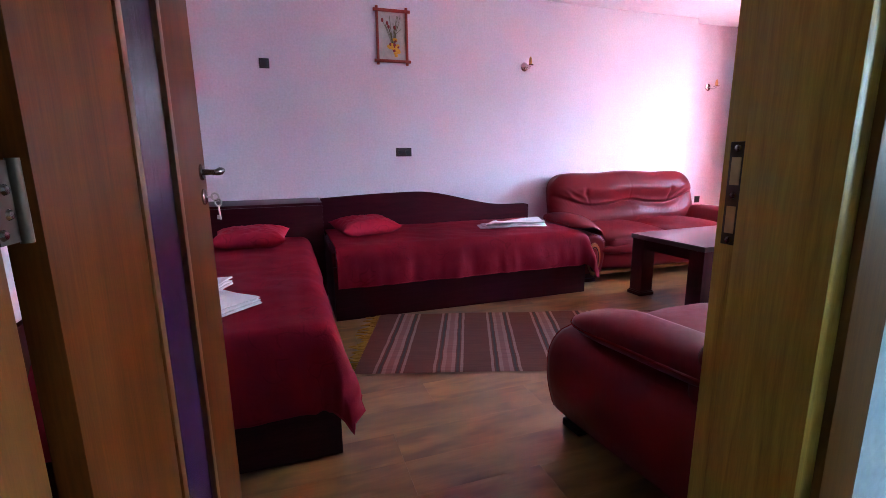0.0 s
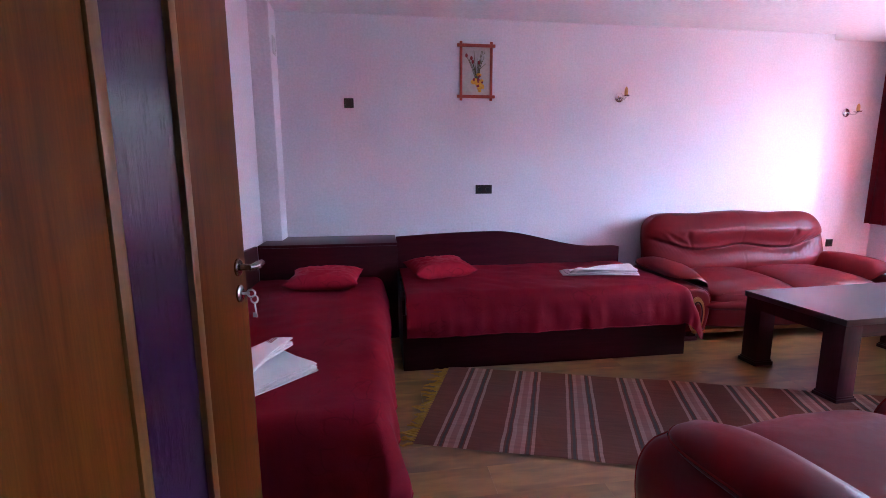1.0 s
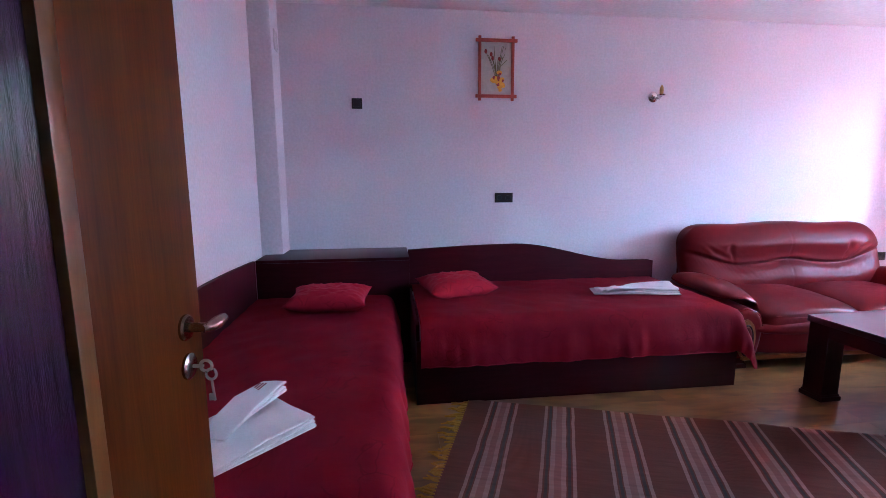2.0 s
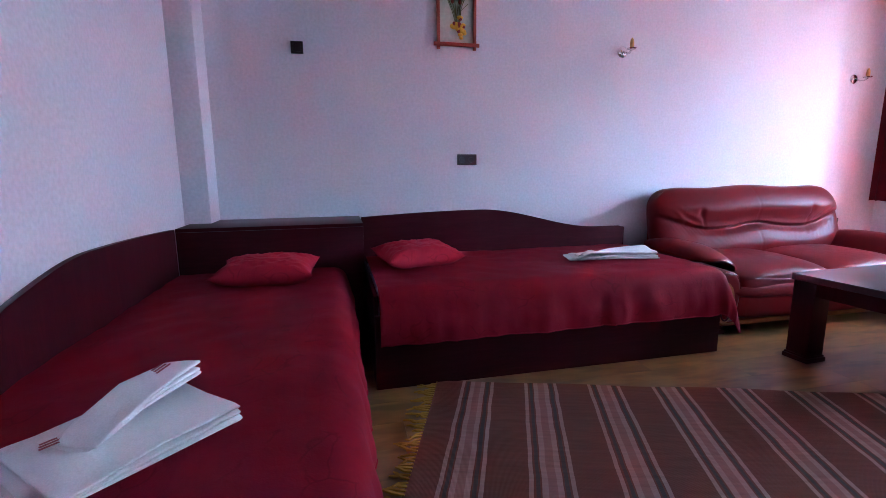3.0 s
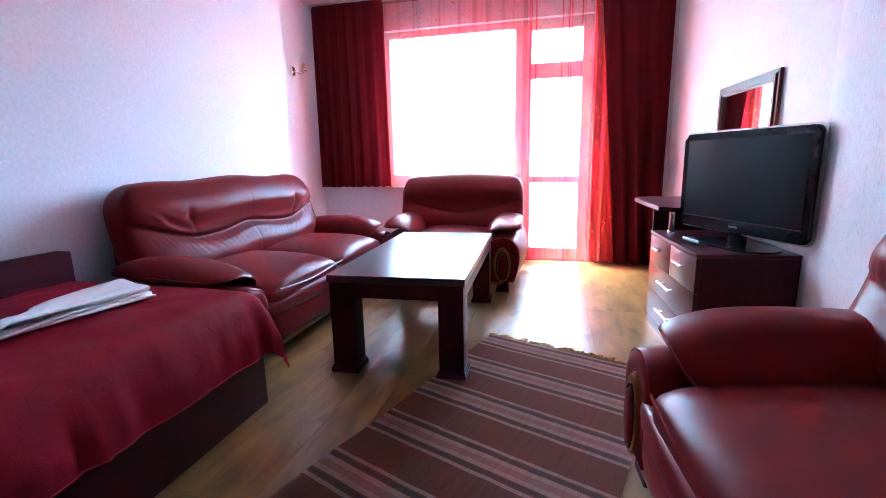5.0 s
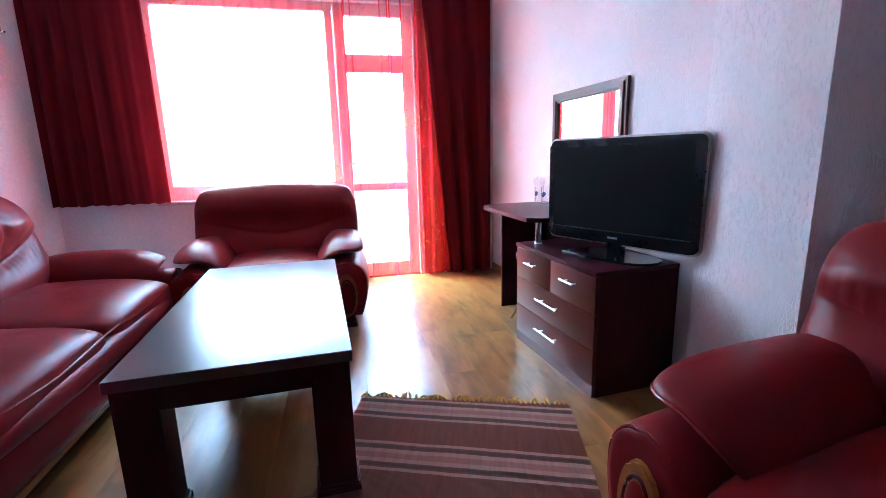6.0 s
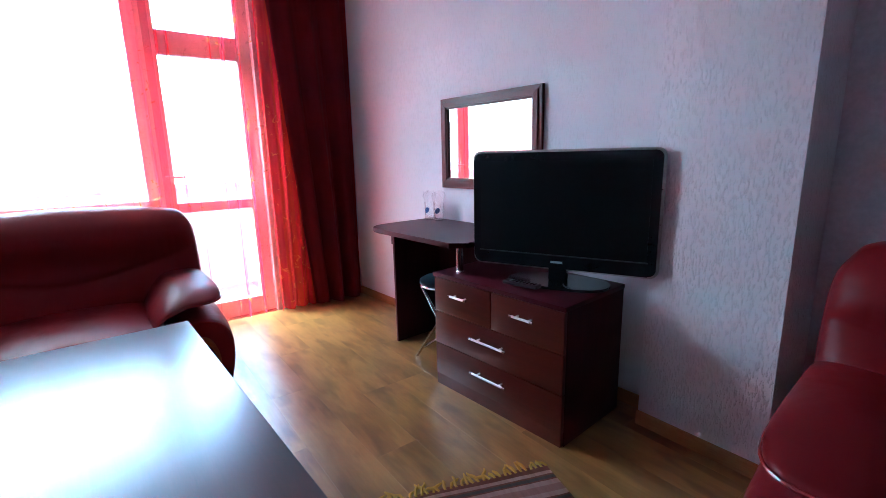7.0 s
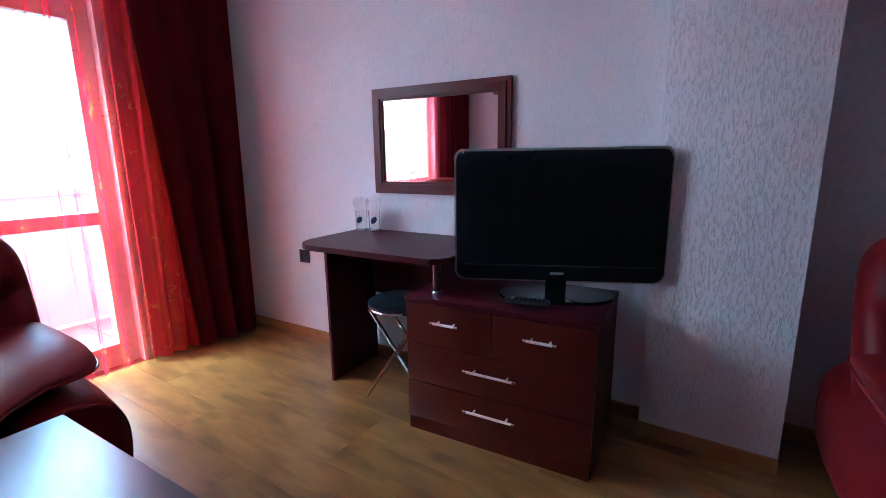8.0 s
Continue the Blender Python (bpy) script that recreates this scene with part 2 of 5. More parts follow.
m = MATS["curtain_cloth"]
nt = m.node_tree
b = nt.nodes["Principled BSDF"]
lucent = nt.nodes.new("ShaderNodeBsdfTranslucent")
lucent.inputs["Color"].default_value = (0.50, 0.015, 0.03, 1)
mx = nt.nodes.new("ShaderNodeMixShader")
mx.inputs[0].default_value = 0.09
nt.links.new(b.outputs[0], mx.inputs[1])
nt.links.new(lucent.outputs[0], mx.inputs[2])
nt.links.new(mx.outputs[0], nt.nodes["Material Output"].inputs["Surface"])

# rug: groups of narrow bands across a dark woven ground
m, nt, b = shader("rug_weave")
tc = nt.nodes.new("ShaderNodeTexCoord")
sep = nt.nodes.new("ShaderNodeSeparateXYZ")
nt.links.new(tc.outputs["Object"], sep.inputs[0])
wob = math_node(nt, 'MULTIPLY', math_node(nt, 'SUBTRACT', noise_tex(nt, tc.outputs["Object"], 6, 2), 0.5), 0.012)
along = math_node(nt, 'ADD', math_node(nt, 'SUBTRACT', sep.outputs[0], math_node(nt, 'MULTIPLY', sep.outputs[1], 0.07)), wob)
ph = math_node(nt, 'FRACT', math_node(nt, 'DIVIDE', math_node(nt, 'ADD', along, 9.0 * RUG_PERIOD + RUG_SHIFT), RUG_PERIOD))
G, P, K, Q = (0.215, 0.084, 0.061), (0.52, 0.31, 0.265), (0.120, 0.088, 0.077), (0.40, 0.20, 0.17)
bands = ramp(nt, [(0.0, G), (0.445, P), (0.495, G), (0.52, K), (0.565, G), (0.585, P), (0.65, Q), (0.75, P), (0.815, G), (0.835, K), (0.88, G),
                  (0.905, P), (0.955, G)], ph)
for n in nt.nodes:
    if n.type == 'VALTORGB' and len(n.color_ramp.elements) > 5:
        n.color_ramp.interpolation = 'CONSTANT'
thread = noise_tex(nt, coords(nt, (300, 40, 40)), 1.0, 2)
fade = noise_tex(nt, coords(nt, (3, 30, 3)), 2.0, 4)
bands = mixed(nt, 0.35, bands, mixed(nt, 1.0, bands, ramp(nt, [(0.3, (0.65, 0.65, 0.65)), (0.7, (1.4, 1.4, 1.4))], fade), 'MULTIPLY'))
nt.links.new(bands, b.inputs["Base Color"])
b.inputs["Roughness"].default_value = 0.95
b.inputs["Specular IOR Level"].default_value = 0.08
b.inputs["Sheen Weight"].default_value = 0.08
wv = nt.nodes.new("ShaderNodeTexWave")
wv.bands_direction = 'X'
wv.inputs["Scale"].default_value = 70
wv.inputs["Distortion"].default_value = 1.5
nt.links.new(tc.outputs["Object"], wv.inputs["Vector"])
bumped(nt, b, math_node(nt, 'ADD', wv.outputs["Fac"], thread), 0.5, 0.002)

# sheer curtain: thin voile in red and orange bands with gold motifs
def voile(name, fine, d0, d1, d2, tint):
    m, nt, b = shader(name)
    tc = nt.nodes.new("ShaderNodeTexCoord")
    v = tc.outputs["Object"]
    stripe = noise_tex(nt, coords(nt, (0.2, fine, 0.10)), 1.6, 3, 0.55)
    col = ramp(nt, [(0.30, (0.70, 0.007, 0.030)), (0.46, (0.80, 0.020, 0.062)), (0.53, (0.82, 0.072, 0.032)), (0.58, (0.78, 0.018, 0.050)), (0.72, (0.72, 0.008, 0.034))], stripe)
    gold = ramp(nt, [(0.62, (0, 0, 0)), (0.67, (1, 1, 1))], noise_tex(nt, v, 10, 4, 0.6, 2.5))
    col = mixed(nt, math_node(nt, 'MULTIPLY', gold, 0.55), col, (0.66, 0.32, 0.05))
    trans = nt.nodes.new("ShaderNodeBsdfTransparent")
    nt.links.new(mixed(nt, tint, (1.0, 1.0, 1.0), col), trans.inputs["Color"])
    lucent = nt.nodes.new("ShaderNodeBsdfTranslucent")
    diff = nt.nodes.new("ShaderNodeBsdfDiffuse")
    nt.links.new(col, lucent.inputs["Color"])
    nt.links.new(col, diff.inputs["Color"])
    body = nt.nodes.new("ShaderNodeMixShader")
    body.inputs[0].default_value = 0.4
    nt.links.new(lucent.outputs[0], body.inputs[1])
    nt.links.new(diff.outputs[0], body.inputs[2])
    cover = nt.nodes.new("ShaderNodeMixShader")
    dens = ramp(nt, [(0.36, (d0, d0, d0)), (0.56, (d1, d1, d1)), (0.64, (d2, d2, d2))], stripe)
    nt.links.new(math_node(nt, 'ADD', dens, math_node(nt, 'MULTIPLY', gold, 0.25)), cover.inputs[0])
    nt.links.new(trans.outputs[0], cover.inputs[1])
    nt.links.new(body.outputs[0], cover.inputs[2])
    nt.links.new(cover.outputs[0], nt.nodes["Material Output"].inputs["Surface"])


voile("voile", 9.0, 0.25, 0.30, 0.46, 0.08)
voile("voile_striped", 16.0, 0.20, 0.25, 0.70, 0.08)
voile("voile_gathered", 12.0, 0.50, 0.60, 0.85, 0.45)

m, nt, b = shader("glass")
b.inputs["Base Color"].default_value = (1, 1, 1, 1)
b.inputs["Roughness"].default_value = 0.0
b.inputs["Transmission Weight"].default_value = 1.0
b.inputs["IOR"].default_value = 1.45
m, nt, b = shader("clear_film")
trans = nt.nodes.new("ShaderNodeBsdfTransparent")
trans.inputs["Color"].default_value = (0.97, 0.97, 0.98, 1)
gl = nt.nodes.new("ShaderNodeBsdfGlossy")
gl.inputs["Roughness"].default_value = 0.15
mx = nt.nodes.new("ShaderNodeMixShader")
mx.inputs[0].default_value = 0.10
nt.links.new(trans.outputs[0], mx.inputs[1])
nt.links.new(gl.outputs[0], mx.inputs[2])
nt.links.new(mx.outputs[0], nt.nodes["Material Output"].inputs["Surface"])
m, nt, b = shader("mirror_glass")
b.inputs["Base Color"].default_value = (0.88, 0.89, 0.89, 1)
b.inputs["Metallic"].default_value = 1.0
b.inputs["Roughness"].default_value = 0.015


# ---- building helpers ----
def box(bm, x0, x1, y0, y1, z0, z1):
    vs = [bm.verts.new((x, y, z)) for x in (x0, x1) for y in (y0, y1) for z in (z0, z1)]
    for f in ((0, 1, 3, 2), (4, 6, 7, 5), (0, 4, 5, 1), (2, 3, 7, 6), (0, 2, 6, 4), (1, 5, 7, 3)):
        bm.faces.new([vs[k] for k in f])
    return vs


def boxes(*dims, bevel=0.0, seg=2):
    bm = bmesh.new()
    for d in dims:
        box(bm, *d)
    if bevel:
        bmesh.ops.bevel(bm, geom=bm.edges[:], offset=bevel, segments=seg, affect='EDGES', profile=0.6)
    return bm


def puff(sx, sy, sz, e1=0.5, e2=0.5, nu=32, nv=20, at=(0, 0, 0), bend=None):
    """A cushion-like superellipsoid of half sizes sx, sy, sz; small exponents give squarer forms."""
    def sp(a, e):
        return math.copysign(abs(a) ** e, a)
    bm = bmesh.new()
    rings = []
    for j in range(1, nv):
        phi = -math.pi / 2 + math.pi * j / nv
        ring = []
        for i in range(nu):
            th = 2 * math.pi * i / nu
            p = Vector((sx * sp(math.cos(phi), e1) * sp(math.cos(th), e2), sy * sp(math.cos(phi), e1) * sp(math.sin(th), e2), sz * sp(math.sin(phi), e1)))
            ring.append(bm.verts.new((bend(p) if bend else p) + Vector(at)))
        rings.append(ring)
    ends = []
    for s in (-1, 1):
        p = Vector((0, 0, s * sz))
        ends.append(bm.verts.new((bend(p) if bend else p) + Vector(at)))
    for a, c in zip(rings, rings[1:]):
        for i in range(nu):
            bm.faces.new((a[i], a[(i + 1) % nu], c[(i + 1) % nu], c[i]))
    for i in range(nu):
        bm.faces.new((ends[0], rings[0][(i + 1) % nu], rings[0][i]))
        bm.faces.new((ends[1], rings[-1][i], rings[-1][(i + 1) % nu]))
    return bm


def tube(points, r, sides=8, closed=False):
    """A round bar along points."""
    pts = [Vector(p) for p in points]
    bm = bmesh.new()
    rings = []
    n = len(pts)
    for k, p in enumerate(pts):
        a = pts[(k - 1) % n] if closed or k else pts[0]
        c = pts[(k + 1) % n] if closed or k < n - 1 else pts[-1]
        d = (c - a).normalized()
        up = Vector((0, 0, 1)) if abs(d.z) < 0.95 else Vector((1, 0, 0))
        s = d.cross(up).normalized()
        q = s.cross(d)
        rr = r[k] if isinstance(r, (list, tuple)) else r
        rings.append([bm.verts.new(p + rr * (math.cos(2 * math.pi * i / sides) * s + math.sin(2 * math.pi * i / sides) * q)) for i in range(sides)])
    pairs = list(zip(rings, rings[1:])) + ([(rings[-1], rings[0])] if closed else [])
    for a, c in pairs:
        for i in range(sides):
            bm.faces.new((a[i], a[(i + 1) % sides], c[(i + 1) % sides], c[i]))
    if not closed:
        bm.faces.new(rings[0])
        bm.faces.new(rings[-1])
    return bm


def lathe(profile, sides=24, at=(0, 0, 0), cap=True):
    """A turned form from (radius, height) pairs."""
    bm = bmesh.new()
    rings = [[bm.verts.new((at[0] + r * math.cos(2 * math.pi * i / sides), at[1] + r * math.sin(2 * math.pi * i / sides), at[2] + z)) for i in range(sides)] for r, z in profile]
    for a, c in zip(rings, rings[1:]):
        for i in range(sides):
            bm.faces.new((a[i], a[(i + 1) % sides], c[(i + 1) % sides], c[i]))
    if cap:
        bm.faces.new(rings[0])
        bm.faces.new(rings[-1])
    return bm


def slab(outline, d0, d1, axis='z', bevel=0.0):
    """A plate with a given outline, from d0 to d1 along an axis."""
    order = {'z': lambda a, b, d: (a, b, d), 'y': lambda a, b, d: (a, d, b), 'x': lambda a, b, d: (d, a, b)}[axis]
    bm = bmesh.new()
    lo = [bm.verts.new(order(a, b, d0)) for a, b in outline]
    hi = [bm.verts.new(order(a, b, d1)) for a, b in outline]
    n = len(lo)
    bm.faces.new(lo)
    bm.faces.new(hi)
    for i in range(n):
        bm.faces.new((lo[i], lo[(i + 1) % n], hi[(i + 1) % n], hi[i]))
    if bevel:
        es = [e for e in bm.edges if (e.verts[0] in lo) == (e.verts[1] in lo)]
        bmesh.ops.bevel(bm, geom=es, offset=bevel, segments=2, affect='EDGES')
    return bm


def joined(*bms):
    out = bmesh.new()
    for bm in bms:
        me = bpy.data.meshes.new("tmp")
        bm.to_mesh(me)
        out.from_mesh(me)
        bpy.data.meshes.remove(me)
        bm.free()
    return out


def moved(bm, m):
    bmesh.ops.transform(bm, matrix=m, verts=bm.verts[:])
    return bm


def mesh_from(name, bm, mat, smooth=None):
    bmesh.ops.recalc_face_normals(bm, faces=bm.faces[:])
    me = bpy.data.meshes.new(name)
    bm.to_mesh(me)
    bm.free()
    me.materials.append(MATS[mat])
    me.polygons.foreach_set("use_smooth", [True] * len(me.polygons))
    if smooth is not None:
        me.set_sharp_from_angle(angle=radians(smooth))
    return me


def part(name, bm, mat, parent, label="", smooth=35):
    ob = new(name, mesh_from(name, bm, mat, smooth))
    ob.parent = parent
    if label:
        tagged(ob, label)
    return ob


def thing(name, m, label, category, group="", kind=""):
    ob = new(name)
    ob.empty_display_size = 0.1
    ob.matrix_world = m
    return tagged(ob, label, category, group, kind)


def solid(name, bm, mat, label, category, kind="", smooth=35, group=""):
    return tagged(new(name, mesh_from(name, bm, mat, smooth)), label, category, group, kind)


# ---- the room's shell ----
XL, XW, YB, YR, YT, YD, ZC = -0.29, 6.15, 5.80, 5.97, 2.20, 1.97, 2.71
HALL_Y = YD - 0.19
PIER_X0, PIER_X1, PIER_Y = 3.08, 3.56, 2.275
STEP_X = 5.22

solid("wall_west", boxes((XL - 0.2, XL, YD, YR + 0.2, 0, ZC)), "plaster", "pale lilac plastered wall beside the bed", "wall", "structure")
solid("wall_north", boxes((XL, STEP_X, YB, YR + 0.2, 0, ZC), (STEP_X, XW, YR, YR + 0.2, 0, ZC)), "plaster", "pale lilac plastered wall with a shallow step", "wall", "structure")
SLOPE = 0.0577


def south(x):
    """The face of the south wall, which runs slightly askew."""
    return 2.213 + SLOPE * (x - 4.6)


solid("wall_south", slab([(PIER_X1 - 0.05, YT - 0.30), (XW, YT - 0.30), (XW, south(XW)), (PIER_X1 - 0.05, south(PIER_X1 - 0.05))], 0, ZC, 'z'), "combed_plaster", "white wall in combed plaster", "wall", "structure")
solid("wall_pier", boxes((PIER_X0, PIER_X1, YD - 0.2, PIER_Y, 0, ZC), bevel=0.004), "coarse_plaster", "shallow pier in coarse combed white plaster", "wall", "structure")
HX0, HX1, HZ = 0.26, 1.30, 2.09
solid("wall_hall_side", boxes((XL - 0.2, HX0, HALL_Y + 0.002, YD, 0, ZC), (HX1, PIER_X0, HALL_Y + 0.002, YD, 0, ZC), (HX0, HX1, HALL_Y + 0.002, YD, HZ, ZC)), "plaster", "plastered wall round the doorway", "wall", "structure")
# window wall with the openings of the window and the balcony door
WY0, WY1, WZ0, WZ1 = 3.72, 5.20, 0.80, 2.42
BY0, BY1 = 3.04, 3.72
solid("wall_east", boxes((XW, XW + 0.28, YT - 0.25, BY0, 0, ZC), (XW, XW + 0.28, WY1, YR + 0.2, 0, ZC), (XW, XW + 0.28, BY0, WY1, WZ1, ZC),
                         (XW, XW + 0.28, BY1, WY1, 0, WZ0)), "plaster", "plastered window wall", "wall", "structure")
solid("ceiling", boxes((XL - 0.2, XW + 0.28, HALL_Y + 0.002, YR + 0.2, ZC, ZC + 0.2)), "ceiling_paint", "plain white painted ceiling", "ceiling", "structure")
floor = solid("floor", boxes((XL - 0.2, XW + 0.28, 0.1, YR + 0.2, -0.15, -0.008)), "underlay", "laminate floor of warm honey oak boards", "floor", "structure")


def skirting(name, x0, y0, x1, y1, nx, ny):
    """A skirting board from point to point, standing out along (nx, ny)."""
    t, h = 0.014, 0.06
    ln = math.hypot(x1 - x0, y1 - y0)
    bm = slab([(0, 0), (t, 0), (t, h - 0.012), (t - 0.006, h), (0, h)], 0, ln, 'x')
    ux, uy = (x1 - x0) / ln, (y1 - y0) / ln
    m = Matrix(((ux, nx, 0, x0), (uy, ny, 0, y0), (0, 0, 1, 0), (0, 0, 0, 1)))
    return solid(name, moved(bm, m), "baseboard_oak", "narrow oak skirting board", "baseboard", "structure")


skirting("baseboard", PIER_X1 + 0.002, south(PIER_X1) + 0.001, XW - 0.002, south(XW) + 0.001, -SLOPE, 1)
skirting("baseboard", PIER_X0, PIER_Y + 0.001, PIER_X1, PIER_Y + 0.001, 0, 1)
skirting("baseboard", HX1 + 0.09, YD + 0.001, PIER_X0 - 0.002, YD + 0.001, 0, 1)
skirting("baseboard", 3.0, YB - 0.001, STEP_X - 0.002, YB - 0.001, 0, -1)
skirting("baseboard", XW - 0.001, BY1 + 0.03, XW - 0.001, YR - 0.02, -1, 0)

# boxed-in pipe in the corner, with a small vent
solid("pipe_casing", boxes((XL + 0.001, -0.13, 5.56, YB - 0.001, 0, ZC - 0.001), bevel=0.004), "plaster", "boxed-in pipe, plastered like the walls", "trim", "structure")
vent = thing("wall_vent", pose(-0.129, 5.68, 2.40, 0, 0, 0), "small white slatted vent on the pipe casing", "vent")
part("vent_frame", boxes((0, 0.008, -0.05, 0.05, -0.07, -0.058), (0, 0.008, -0.05, 0.05, 0.058, 0.07), (0, 0.008, -0.05, -0.04, -0.058, 0.058), (0, 0.008, 0.04, 0.05, -0.058, 0.058)), "vent_white", vent)
for k in range(5):
    part("slat", boxes((0.0, 0.006, -0.04, 0.04, -0.048 + k * 0.022, -0.038 + k * 0.022)), "vent_white", vent)

# ---- hall behind the doorway ----
HY0, HY1, HXL, HXR = 0.12, HALL_Y + 0.002, -0.9, 2.7
solid("hall_wall_back", boxes((HXL - 0.15, HXR + 0.15, HY0 - 0.2, HY0, 0, ZC)), "hall_paint", "pale painted hall wall", "wall", "structure")
solid("hall_wall_west", boxes((HXL - 0.15, HXL, HY0, HY1, 0, ZC), (HXL, XL - 0.2, HY1, HY1 + 0.2, 0, ZC)), "hall_paint", "pale painted hall wall", "wall", "structure")
# the opening is invented and out of view; it lets skylight brighten the hall
solid("hall_wall_east", boxes((HXR, HXR + 0.15, HY0, 0.66, 0, ZC), (HXR, HXR + 0.15, 1.04, HY1, 0, ZC), (HXR, HXR + 0.15, 0.66, 1.04, 0, 1.15), (HXR, HXR + 0.15, 0.66, 1.04, 1.70, ZC)),
      "hall_paint", "pale painted hall wall with an added opening for light", "wall", "structure")
solid("hall_ceiling", boxes((HXL - 0.15, HXR + 0.15, HY0 - 0.2, HY1, ZC, ZC + 0.2)), "ceiling_paint", "plain hall ceiling", "ceiling", "structure")
solid("hall_wall_front", boxes((HX1 + 0.06, HXR, HY1 - 0.012, HY1 - 0.001, 0, ZC - 0.001)), "hall_paint", "pale green-white hall wall beside the doorway", "wall", "structure")
board = thing("notice_board", pose(1.70, HY1 - 0.013, 1.18), "dark brown board on the hall wall", "board")
part("board_panel", boxes((-0.22, 0.30, -0.022, 0, -0.36, 0.30), bevel=0.006), "hall_board", board)

# ---- doorway: lining, casings, open leaf ----
lining = thing("door_frame", pose(0, 0, 0), "olive-toned oak door lining with casings, browner where shaded", "door frame", kind="structure")
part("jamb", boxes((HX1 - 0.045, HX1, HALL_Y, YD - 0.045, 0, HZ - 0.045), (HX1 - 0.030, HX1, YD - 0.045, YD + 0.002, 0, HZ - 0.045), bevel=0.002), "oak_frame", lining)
# same oak as the right jamb, shade painted in as a darker brown
part("jamb", boxes((HX0, HX0 + 0.045, HALL_Y, YD - 0.045, 0, HZ - 0.045), (HX0, HX0 + 0.022, YD - 0.045, YD + 0.002, 0, HZ - 0.045), bevel=0.002), "oak_bead_shaded_frame", lining)
part("head", boxes((HX0, HX1, HALL_Y, YD - 0.045, HZ - 0.045, HZ), bevel=0.002), "oak_frame", lining)
# left and hall-side casings take the dark oak too, as painted shade
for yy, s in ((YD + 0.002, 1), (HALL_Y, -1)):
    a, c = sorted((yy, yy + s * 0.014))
    part("casing", boxes((HX1 - 0.012, HX1 + 0.07, a, c, 0, HZ + 0.06), bevel=0.004), "oak_frame" if s > 0 else "oak_bead_shaded_frame", lining)
    part("casing", boxes((HX0 - 0.07, HX0 + 0.012, a, c, 0, HZ + 0.06), bevel=0.004), "oak_bead_shaded_frame", lining)
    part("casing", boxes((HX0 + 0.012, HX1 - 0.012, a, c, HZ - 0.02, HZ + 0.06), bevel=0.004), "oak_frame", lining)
plate = part("strike_plate", boxes((HX1 - 0.034, HX1 - 0.030, YD - 0.038, YD - 0.012, 1.01, 1.18), bevel=0.0015), "dark_bronze", lining, "dark bronze strike plate")
part("latch_hole", boxes((HX1 - 0.0355, HX1 - 0.034, YD - 0.034, YD - 0.018, 1.03, 1.075)), "worn_brass", plate)
part("latch_hole", boxes((HX1 - 0.0355, HX1 - 0.034, YD - 0.034, YD - 0.018, 1.11, 1.155)), "worn_brass", plate)
for k in (1.018, 1.093, 1.170):
    part("screw", moved(lathe([(0.001, 0), (0.006, 0.0), (0.005, 0.002), (0.001, 0.003)], 10), pose(HX1 - 0.034, YD - 0.026, k, 0, -90, 0)), "handle_steel", plate)

LW, LT, LH, L0 = 0.873, 0.036, 2.03, 0.082
leaf = thing("door_1", pose(0.309, 1.906, 0.008, 0, 0, 86.7), "open oak-veneer door with a dark wenge centre panel", "door", kind="structure")
# local x runs from the hinge to the free edge, the visible face is at local y = 0
part("stile", boxes((L0, 0.373, 0.0, LT, 0, LH), bevel=0.002), "oak_door", leaf)
part("stile", boxes((0.623, LW, 0.0, LT, 0, LH), bevel=0.002), "oak_door", leaf)
part("panel", boxes((0.398, 0.599, 0.008, LT - 0.008, 0, LH)), "wenge_panel", leaf, "dark wenge panel with streaky grain")
part("groove", boxes((0.373, 0.376, 0.005, LT - 0.005, 0, LH), (0.620, 0.623, 0.005, LT - 0.005, 0, LH)), "wenge_panel", leaf)
part("bead", boxes((0.376, 0.402, -0.004, LT + 0.004, 0, LH), bevel=0.004), "oak_bead_shaded_frame", leaf)
part("bead", boxes((0.594, 0.620, -0.004, LT + 0.004, 0, LH), bevel=0.004), "oak_bead_shaded_frame", leaf)
